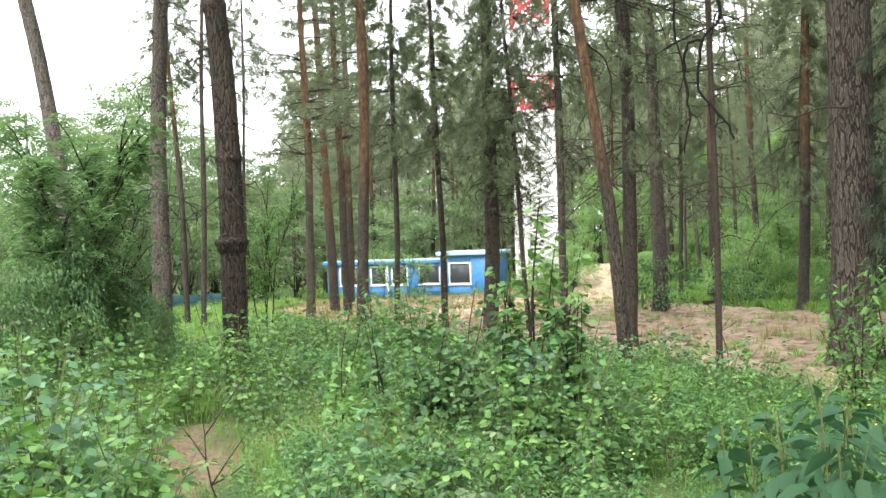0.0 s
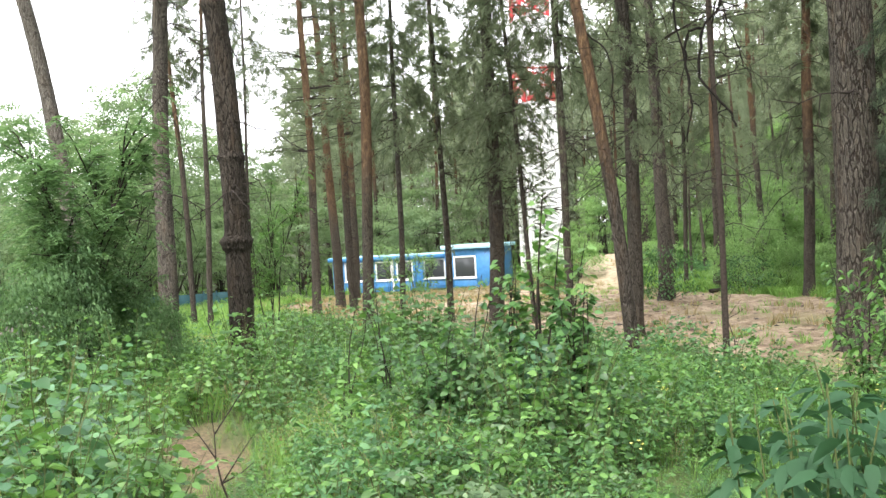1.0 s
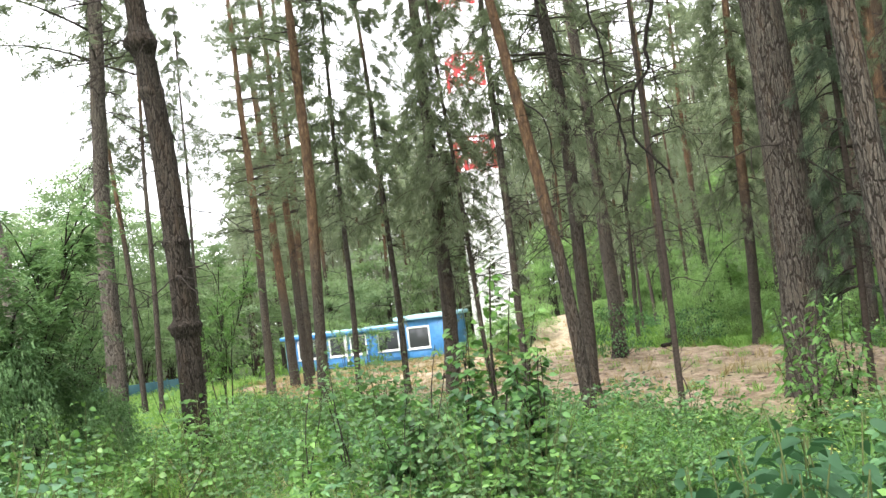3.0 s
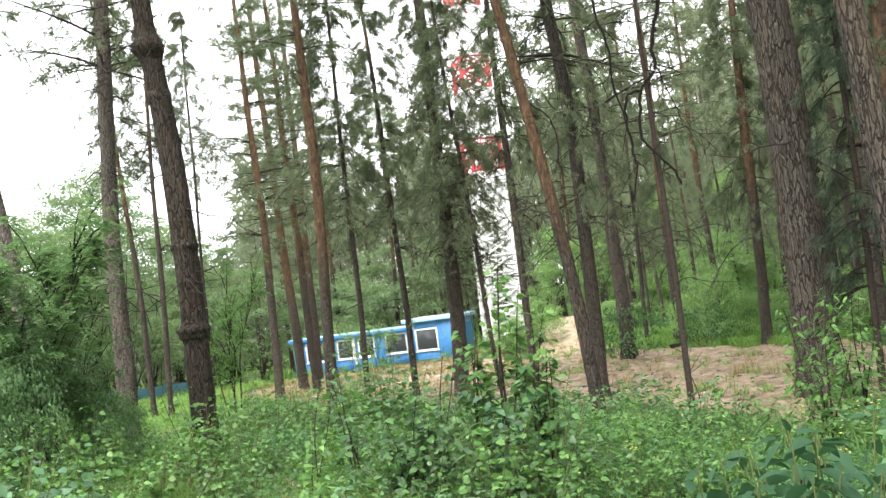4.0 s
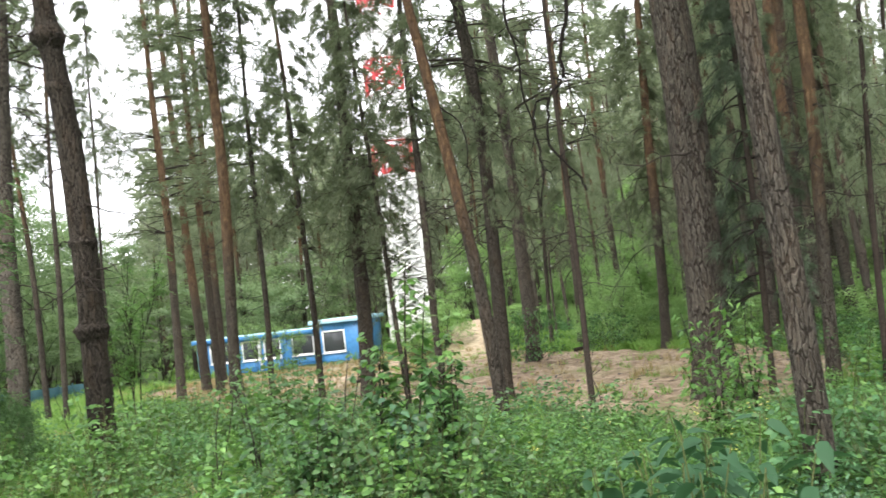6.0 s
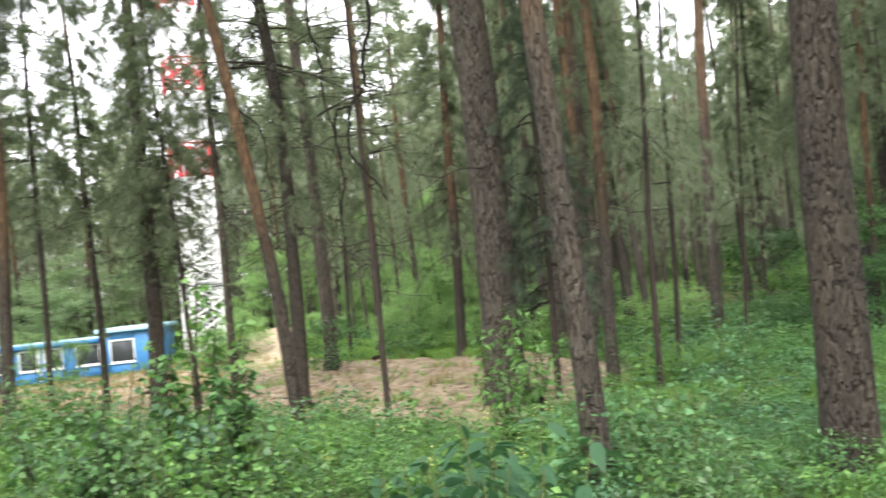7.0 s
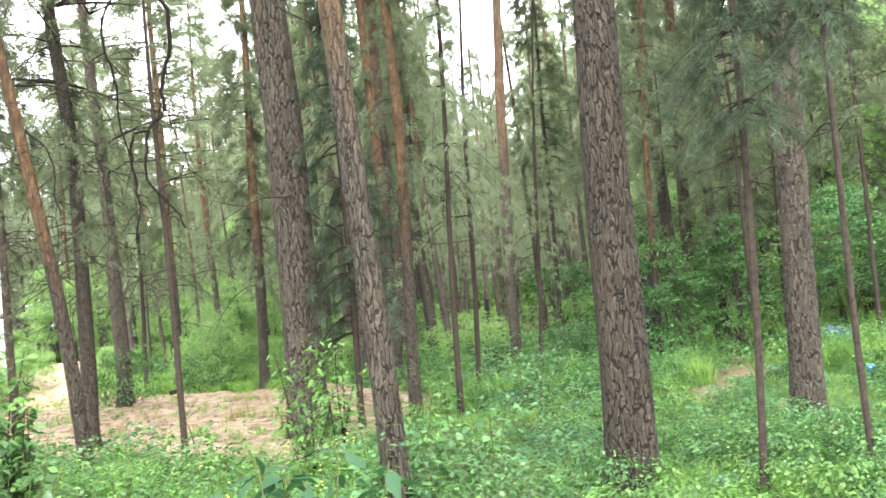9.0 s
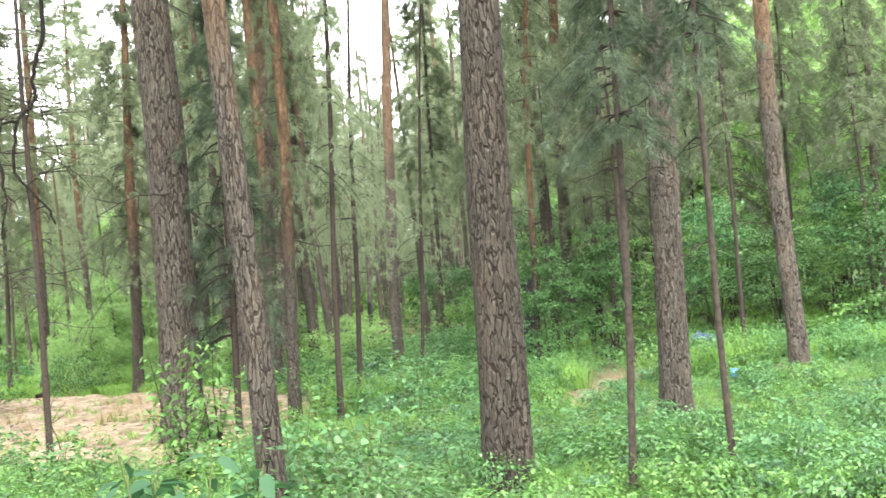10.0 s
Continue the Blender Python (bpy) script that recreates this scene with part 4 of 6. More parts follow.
def rowan_arrays(seed, per=13):
    """A small rowan, 3.5 m high: crooked forking stems and feathered leaves of many narrow leaflets in a domed crown."""
    g = rng(seed)
    wood, P, W, L = [], [], [], []
    u = np.linspace(0, 1, 12)
    for s in range(4):
        a = s * 1.57 + g.normal() * 0.3
        r, H = g.uniform(0.25, 0.7), g.uniform(2.2, 2.9)
        Q = np.stack([np.cos(a) * r * u ** 1.6 + 0.1 * u * np.sin(u * 9 + s), np.sin(a) * r * u ** 1.6 + 0.1 * u * np.cos(u * 8 + s), H * u], 1)
        Q = Q + np.array([0.1 * math.cos(a), 0.1 * math.sin(a), 0])
        wood.append(tube(Q, 0.019 * (1.1 - 0.85 * u), 6))
        for b in range(15):
            f = g.uniform(0.26, 1.0) ** 0.85
            p = np.array([np.interp(f, u, Q[:, c]) for c in range(3)])
            az = a + g.normal() * 1.2
            reach = g.uniform(0.2, 0.62) * (1.1 - 0.3 * f)
            e = p + np.array([math.cos(az) * reach, math.sin(az) * reach, g.uniform(0.15, 0.65)])
            m = (p + e) / 2 + np.array([0, 0, 0.07])
            wood.append(tube([p, m, e], [0.011, 0.008, 0.003], 4))
            for k in range(per):
                t = g.uniform(0.25, 1.05)
                q = p + (e - p) * t + g.normal(size=3) * 0.07
                b2 = g.uniform(0, 6.3)
                way = np.array([math.cos(b2), math.sin(b2), g.uniform(-0.25, 0.25)])
                side = np.array([-math.sin(b2), math.cos(b2), 0])
                for i in range(7):
                    c = q + way * (0.04 + 0.026 * i) - np.array([0, 0, 0.002 * i * i])
                    for sg in (-1, 1):
                        P.append(c), W.append(side * sg + way * 0.5), L.append(g.uniform(0.05, 0.078))
    P, W, L = np.array(P), np.array(W), np.array(L)
    up = np.array([0, 0, 1.0]) + g.normal(size=P.shape) * 0.3
    return joined(wood), leaves(P, W, up, L, L * 0.4, 0.15, 0.2, False)


SHRUBS = {}


def shrub(name, x, y, height, radius, kind, mat, label, category="bush", group="", turn=0.0):
    """A shrub of one of a few shared builds, scaled to its height and radius."""
    builds = {"bush": (2.0, 1.6, 90, 60, 0.085, 7, 0.1), "bush_b": (2.0, 1.6, 90, 60, 0.09, 7, 0.1), "tall": (5.0, 2.0, 105, 62, 0.125, 4, 0.22), "birch": (10.0, 2.6, 190, 66, 0.14, 4, 0.22),
              "tall_b": (5.0, 2.0, 105, 62, 0.125, 4, 0.18), "low": (0.8, 0.8, 40, 26, 0.07, 6, 0.1), "clump": (0.8, 0.8, 30, 34, 0.075, 6, 0.1), "rowan": (3.5, 0.95, 115, 58, 0.075, 5, 0.28), "airy": (3.5, 0.95, 0, 0, 0, 0, 0)}
    key = (kind, mat.name)
    if key not in SHRUBS:
        wood, leaf = rowan_arrays(hash_of(kind), 18 if kind == "rowan" else 6) if kind in ("rowan", "airy") else shrub_arrays(hash_of(kind), *builds[kind])
        SHRUBS[key] = (mesh_of("stems", *wood, TWIG), mesh_of("foliage", *leaf, mat))
    ob = thing(name, pose(x, y, float(ground_at(x, y)) - 0.03, 0, 0, turn), label, category, group)
    s = Matrix.Diagonal((radius / builds[kind][1], radius / builds[kind][1], height / builds[kind][0], 1))
    tagged(link("branchwork", SHRUBS[key][0], ob, at=s), kind="stuff")
    link("crown", SHRUBS[key][1], ob, at=s)
    return ob


def plant_shrubs():
    g = rng(77)
    planted = []
    shrub("small_tree", -5.2, 13.1, 5.0, 1.25, "rowan", LEAF_ROWAN, "small dark-leaved tree with thin crooked stems", "tree")
    shrub("bush", -4.55, 13.8, 1.5, 0.6, "bush", LEAF_ROWAN, "dark green bush at the foot of pines")
    for az, d, h, r in ((-22.4, 13.6, 2.3, 0.75), (-20.6, 14.6, 1.7, 0.7), (-24.8, 13.0, 1.9, 0.8), (-17.6, 16.5, 1.3, 0.6)):
        shrub("bush", *polar(az, d), h, r, "bush_b", LEAF_ROWAN, "dull green bush under a small tree", turn=az * 30)
    for k in range(12):
        shrub("bush", *polar(11.5 + 1.15 * k, g.uniform(54, 72)), g.uniform(1.8, 3.4), g.uniform(1.6, 2.4), "bush_b", LEAF_FAR_HAZE, "green bush at the edge of the far wood", "bush", "bushes of the far wood", g.uniform(0, 360))
    shrub("bush", 6.0, 42.5, 2.0, 1.2, "bush", LEAF_FAR_HAZE, "green bush beside the sandy track")
    shrub("bush", 4.3, 41.0, 1.5, 1.1, "bush_b", LEAF_FAR_HAZE, "green bush beside the sandy track")
    shrub("bush", 10.6, 45.5, 1.6, 1.3, "bush", LEAF_FAR_HAZE, "green bush beside the sandy track")
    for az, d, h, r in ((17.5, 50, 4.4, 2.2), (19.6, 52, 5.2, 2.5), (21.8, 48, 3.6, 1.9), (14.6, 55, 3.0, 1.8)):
        shrub("bush", *polar(az, d), h, r, "bush", LEAF_FAR_HAZE, "tall bright green bush behind the clearing", turn=az * 40)
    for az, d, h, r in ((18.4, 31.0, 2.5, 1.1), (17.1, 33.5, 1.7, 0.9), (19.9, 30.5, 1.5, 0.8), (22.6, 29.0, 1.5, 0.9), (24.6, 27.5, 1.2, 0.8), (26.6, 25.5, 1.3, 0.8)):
        shrub("bush", *polar(az, d), h, r, "bush_b", LEAF_FAR_HAZE, "bright green bush at the far edge of the sand", turn=az * 40)
    shrub("bush", 9.2, 28.6, 1.3, 0.9, "low", LEAF, "low green bush by a pine")
    shrub("bush", 6.3, 26.6, 1.6, 0.9, "low", LEAF, "low green bush by a pine")
    shrub("small_tree", 9.6, 56, 5.2, 1.6, "tall_b", LEAF_FAR_HAZE, "light green young broad-leaved tree", "tree")
    shrub("small_tree", 11.2, 52, 5.6, 1.7, "tall", LEAF_FAR_HAZE, "light green young broad-leaved tree", "tree")
    shrub("small_tree", -2.6, 61.0, 5.4, 2.2, "tall", LEAF_LEFT_HAZE, "young broad-leaved tree behind the blue cabin", "tree")
    for az, d, h, r in ((-3.6, 53.0, 3.4, 0.8), (-2.1, 53.0, 3.2, 0.9), (-1.2, 53.4, 2.6, 0.7), (-4.9, 51.0, 2.4, 0.6)):
        shrub("small_tree", *polar(az, d), h, r, "airy", LEAF_FAR_HAZE, "thin young broad-leaved tree before the blue cabin", "tree", turn=az * 50)
    shrub("small_tree", -5.0, 14.2, 3.9, 0.75, "airy", LEAF_ROWAN, "small dark-leaved tree with thin crooked stems", "tree", turn=130)
    shrub("small_tree", -3.95, 20.5, 4.4, 0.9, "airy", LEAF_LIGHT, "thin young broad-leaved tree with airy crown", "tree")
    for az, d, h, r, kind, mat in ((-25.5, 40, 5.0, 1.8, "tall", LEAF), (-22.0, 44, 6.4, 2.0, "tall_b", LEAF_LIGHT), (-18.5, 48, 7.4, 2.2, "tall", LEAF_LIGHT), (-20, 56, 6, 2.2, "tall_b", LEAF_LIGHT), (-15.5, 54, 5, 2.2, "tall", LEAF_LIGHT),
                                   (-12, 58, 5.4, 2.3, "tall_b", LEAF_LIGHT), (-9, 62, 7, 3, "tall_b", LEAF), (-5, 66, 7, 3.4, "tall", LEAF), (-1, 64, 7.5, 3.2, "tall_b", LEAF_LIGHT),
                                   (2.4, 66, 8, 2.2, "tall", LEAF),
                                   (-27, 46, 9.5, 2.4, "birch", LEAF), (-24.3, 52, 11, 2.4, "birch", LEAF), (-21.5, 42, 8.5, 2.2, "birch", LEAF), (-19.0, 56, 13, 2.8, "birch", LEAF), (-16.8, 47, 11.5, 2.4, "birch", LEAF), (-13.2, 60, 10.5, 2.6, "birch", LEAF), (-11.0, 66, 10, 2.6, "birch", LEAF), (-20.6, 60, 11, 2.8, "birch", LEAF), (-18.0, 63, 12, 3.0, "birch", LEAF), (-15.4, 62, 11.5, 3.0, "birch", LEAF), (-13.8, 66, 11, 2.8, "birch", LEAF), (-16.6, 58, 8, 2.6, "tall", LEAF)):
        planted.append((az, d, h, r, kind, mat))
    for az, d, h, r, kind, mat in ((26, 30, 1.9, 1.5, "bush", LEAF_LIGHT), (30, 31, 2.0, 1.5, "bush_b", LEAF), (33.5, 27, 1.5, 1.3, "bush", LEAF_LIGHT), (39.5, 33, 2.6, 1.6, "bush", LEAF),
                                   (42, 27, 1.6, 1.2, "bush_b", LEAF_LIGHT), (45, 31, 4.2, 1.8, "tall", LEAF), (48.5, 23, 2.4, 1.1, "tall", LEAF), (51, 33, 4.6, 2.0, "tall_b", LEAF_LIGHT),
                                   (54, 21, 2.6, 1.1, "tall_b", LEAF_DARK), (57, 25, 3.4, 1.5, "tall", LEAF), (59.5, 18.4, 2.2, 1.0, "tall", LEAF_DARK), (62, 25, 4.2, 1.6, "tall_b", LEAF),
                                   (65, 22, 3.2, 1.2, "tall", LEAF_LIGHT), (67.5, 25, 5.6, 1.8, "tall_b", LEAF_LIGHT), (70, 21, 4.6, 1.8, "tall", LEAF_LIGHT), (63, 33, 7.0, 2.2, "tall", LEAF_LIGHT), (60, 30, 5.5, 1.6, "tall_b", LEAF_LIGHT), (56, 38, 7, 2.8, "tall_b", LEAF), (47, 42, 6.5, 2.8, "tall", LEAF),
                                   (46, 17.5, 2.2, 0.8, "tall_b", LEAF), (50, 18.5, 2.6, 0.9, "tall_b", LEAF), (56, 19.5, 3.0, 1.0, "tall", LEAF), (60, 22.0, 3.0, 1.0, "tall_b", LEAF), (64, 20, 3.2, 1.1, "tall", LEAF), (66, 17.5, 2.4, 1.0, "tall_b", LEAF_DARK), (19.5, 47, 4.2, 1.6, "tall_b", LEAF), (24, 45, 4.0, 1.5, "tall", LEAF), (59.5, 27, 8, 1.9, "birch", LEAF), (63, 29, 9.5, 2.2, "birch", LEAF), (66.5, 26, 7.5, 2.0, "birch", LEAF), (54, 34, 9, 2.2, "birch", LEAF), (57, 31, 9.5, 2.2, "birch", LEAF), (61, 35, 11, 2.5, "birch", LEAF), (65, 33, 10, 2.4, "birch", LEAF), (68.5, 29, 9, 2.2, "birch", LEAF), (50, 40, 9, 2.4, "birch", LEAF), (9.6, 60, 6, 1.6, "birch", LEAF), (16, 56, 8, 2.4, "birch", LEAF), (20.5, 60, 9, 2.6, "birch", LEAF), (24.5, 52, 7.5, 2.4, "birch", LEAF), (12.5, 62, 7, 2.2, "birch", LEAF), (40.5, 19, 1.0, 0.9, "bush", LEAF), (34.5, 23, 1.1, 1.0, "bush_b", LEAF_LIGHT)):
        planted.append((az, d, h, r, kind, mat))
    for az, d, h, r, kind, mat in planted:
        # Past set distances the leaves take the greens with haze painted in.
        mat = LEAF_LEFT_HAZE if az < 3 and d > 29 else LEAF_FAR_HAZE if d > (33 if 39 < az < 52 else (20.5 if az > 24 else 29)) else (LEAF_HERB if az > 52 and mat is not LEAF_DARK else mat)
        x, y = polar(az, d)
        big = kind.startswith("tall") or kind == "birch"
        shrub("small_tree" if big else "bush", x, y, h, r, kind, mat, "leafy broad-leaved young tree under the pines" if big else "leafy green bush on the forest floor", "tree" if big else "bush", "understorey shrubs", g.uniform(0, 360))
    for i in range(75):
        az, d = g.uniform(25, 69), g.uniform(5.5, 15)
        x, y = polar(az, d)
        if sand_at(x, y) > 0.05 or soil_at(x, y) > 0.2:
            continue
        h = g.uniform(0.2, 0.46)
        shrub("bush", x, y, h, h * g.uniform(0.8, 1.3), "clump", (LEAF_BLUE, LEAF_HERB, LEAF, LEAF_HERB)[int(g.integers(0, 4))], "knee-high leafy clump on the forest floor", "bush", "low bushes", g.uniform(0, 360))
    for i in range(85):
        az, d = g.uniform(24, 69), g.uniform(5.5, 16)
        x, y = polar(az, d)
        if sand_at(x, y) > 0.05 or soil_at(x, y) > 0.25:
            continue
        h = g.uniform(0.22, 0.5)
        shrub("bush", x, y, h, h * g.uniform(0.6, 1.0), "clump", (LEAF_LIGHT, LEAF_HERB, LEAF)[int(g.integers(0, 3))], "small leafy bush with bright upper leaves", "bush", "low bushes", g.uniform(0, 360))
    # low bushes over the forest floor
    for i in range(36):
        az, d = g.uniform(26, 69), g.uniform(14, 30)
        x, y = polar(az, d)
        if sand_at(x, y) > 0.1 or soil_at(x, y) > 0.15:
            continue
        shrub("bush", x, y, g.uniform(0.4, 0.9) * (0.6 if 33 < az < 40 else 1.0), g.uniform(0.5, 1.0), "low", LEAF_LIGHT if g.random() < 0.6 else LEAF, "low leafy green bush on the forest floor", "bush", "low bushes", g.uniform(0, 360))


plant_shrubs()


def patchy(x, y, seed):
    """Value noise from 0 to 1 with lumps of about 0.6 m and 2 m."""
    g = rng(900 + seed)
    T = g.random((64, 64))
    total = 0
    for step, weight in ((2.1, 0.5), (0.75, 0.5)):
        u, v = x / step + 300.3, y / step + 300.7
        i, j = np.floor(u).astype(int), np.floor(v).astype(int)
        a, b = smooth01(u - i), smooth01(v - j)
        top = T[i % 64, j % 64] * (1 - a) + T[(i + 1) % 64, j % 64] * a
        low = T[i % 64, (j + 1) % 64] * (1 - a) + T[(i + 1) % 64, (j + 1) % 64] * a
        total = total + weight * (top * (1 - b) + low * b)
    return total


# ---- young broad-leaved plants of the undergrowth ----
def young_arrays(kind, seed):
    """Stems and leaves of one young plant, built at its full height."""
    g = rng(seed)
    stems, H, per, leaf, wide, splay, droop = {
        "hazel": (6, 0.95, 13, 0.074, 0.8, 0.3, 0.35), "linden": (6, 1.2, 16, 0.088, 0.8, 0.35, 0.35),
        "bramble": (7, 0.7, 10, 0.058, 0.6, 0.42, 0.35), "herb": (9, 0.66, 11, 0.066, 0.42, 0.25, 0.5)}[kind]
    wood, P, W, L = [], [], [], []
    u = np.linspace(0, 1, 6)
    for s in range(stems):
        a, h = s * 6.28 / stems + g.normal() * 0.5, H * g.uniform(0.62, 1.0)
        r = splay * g.uniform(0.4, 1.0)
        start = np.array([math.cos(a), math.sin(a), 0]) * splay * g.uniform(0, 0.5)
        Q = start + np.stack([np.cos(a) * r * u ** 1.5 + 0.015 * np.sin(u * 7 + s), np.sin(a) * r * u ** 1.5 + 0.015 * np.cos(u * 6 + s), h * (u if kind != "bramble" else np.sin(u * 1.9) / 0.95)], 1)
        wood.append(tube(Q, (0.0025 + 0.004 * h) * (1.1 - 0.75 * u), 4))
        for i in range(per):
            f = 0.22 + 0.78 * (i + g.uniform(0, 0.5)) / per
            p = np.array([np.interp(f, u, Q[:, c]) for c in range(3)])
            size = leaf * g.uniform(0.7, 1.15) * (1.2 - 0.75 * f ** 2) * (0.75 + 0.5 * min(1, f * 2))
            turns = ((i * 2.4 + g.normal() * 0.35,) if kind in ("hazel", "linden") else ((i * 1.57, i * 1.57 + 3.14) if kind == "herb" else (i * 2.4 - 0.75, i * 2.4, i * 2.4 + 0.75)))
            for b in turns:
                out = np.array([math.cos(b), math.sin(b), 0])
                stalk = g.uniform(0.02, 0.05) + (0.09 * (1 - f) if kind == "linden" else 0)
                P.append(p + out * stalk + np.array([0, 0, 0.015])), W.append(out + np.array([0, 0, g.uniform(-1.6 * droop, 0.3)])), L.append(size)
            if kind == "linden" and i % 3 == 0:
                e = P[-1]
                for k in range(3):
                    b2 = b + g.normal() * 0.8
                    P.append(e + np.array([math.cos(b2), math.sin(b2), 0.1]) * 0.05 * (k + 1)), W.append(np.array([math.cos(b2), math.sin(b2), -0.15])), L.append(size * 0.85)
    P, W, L = np.array(P), np.array(W), np.array(L)
    up = np.array([0, 0, 1.0]) + g.normal(size=P.shape) * 0.5
    return joined(wood), round_leaves(P, W, up, L, L * wide)


YOUNG = {}
YOUNG_LABEL = {"hazel": ("hazel_sapling", "young hazel sapling with broad rounded green leaves"), "linden": ("linden_sapling", "leafy young linden sapling among weeds"),
               "bramble": ("bramble", "low bramble with three-part green leaves"), "herb": ("herb", "upright green herb with paired leaves")}


def young(kind, variant, mat, x, y, size, turn):
    key = (kind, variant, mat.name)
    if key not in YOUNG:
        wood, leaf = young_arrays(kind, 300 + 31 * variant + hash_of(kind))
        YOUNG[key] = (mesh_of("stems", *wood, STEM), mesh_of("foliage", *leaf, mat))
    name, label = YOUNG_LABEL[kind]
    ob = thing(name, pose(x, y, float(ground_at(x, y)) - 0.02, 0, 0, turn), label, "plant", "young plants of the undergrowth")
    s = Matrix.Scale(size, 4)
    tagged(link("branchwork", YOUNG[key][0], ob, at=s), kind="stuff")
    tagged(link("foliage", YOUNG[key][1], ob, at=s), kind="stuff")


def plant_young():
    g = rng(61)
    zones = ((-31, -17, 4.4, 8, 74, ("hazel", "hazel", "bramble", "linden", "herb"), (LEAF_BLUE, LEAF_LIGHT, LEAF_LIGHT, LEAF_HERB), 0.5, 1.1),
             (-30, -9, 8, 14.5, 105, ("hazel", "bramble", "linden"), (LEAF_ROWAN, LEAF_LIGHT, LEAF_HERB, LEAF_LIGHT), 0.5, 1.15),
             (-12, -3, 4.2, 8.5, 26, ("herb", "bramble", "herb"), (LEAF_LIGHT, LEAF_HERB), 0.5, 0.9),
             (-9, -1, 8, 13.5, 26, ("hazel", "bramble"), (LEAF_LIGHT, LEAF), 0.5, 1.0),
             (-12, 1, 13.5, 19, 46, ("hazel", "linden", "hazel"), (LEAF_LIGHT, LEAF_ROWAN), 0.6, 1.25),
             (-2.5, 9, 6.4, 9.6, 40, ("linden", "hazel"), (LEAF, LEAF_LIGHT, LEAF_DARK), 0.6, 1.05),
             (-4, 9, 3.5, 6.2, 30, ("herb", "bramble", "bramble"), (LEAF, LEAF_LIGHT, LEAF_SILVER), 0.5, 1.0),
             (9, 20, 4, 11, 60, ("herb", "herb", "bramble"), (LEAF, LEAF_LIGHT), 0.5, 0.92),
             (20, 32, 4.6, 9, 30, ("herb", "bramble"), (LEAF_HERB, LEAF_LIGHT), 0.5, 0.85),
             (30, 38, 4.8, 6.8, 16, ("hazel", "bramble"), (LEAF_DARK, LEAF), 0.4, 0.75),
             (28, 36.5, 5.4, 9, 24, ("hazel", "linden", "herb"), (LEAF_HERB, LEAF_HERB, LEAF, LEAF_LIGHT), 0.45, 0.75),
             (26, 40, 10, 18, 36, ("hazel", "linden"), (LEAF_HERB, LEAF, LEAF_HERB, LEAF_BLUE), 0.5, 1.0),
             (30, 69, 5.2, 15, 62, ("bramble", "herb", "bramble"), (LEAF_HERB, LEAF_HERB, LEAF_LIGHT), 0.3, 0.7))
    for a0, a1, d0, d1, n, kinds, mats, lo, hi in zones:
        for i in range(n):
            az, d = g.uniform(a0, a1), g.uniform(d0 ** 1.6, d1 ** 1.6) ** (1 / 1.6)
            x, y = polar(az, d)
            pick = g.random(4)
            crowd = float(patchy(np.array([x]), np.array([y]), 77)[0])
            if sand_at(x, y) > 0.1 or soil_at(x, y) > 0.3 or crowd < 0.3 + 0.2 * g.random():
                continue
            young(kinds[int(pick[0] * len(kinds))], int(pick[1] * 3), mats[int(pick[2] * len(mats))], x, y, (lo + (hi - lo) * pick[3]) * (0.6 + 0.75 * crowd), g.uniform(0, 360))


plant_young()


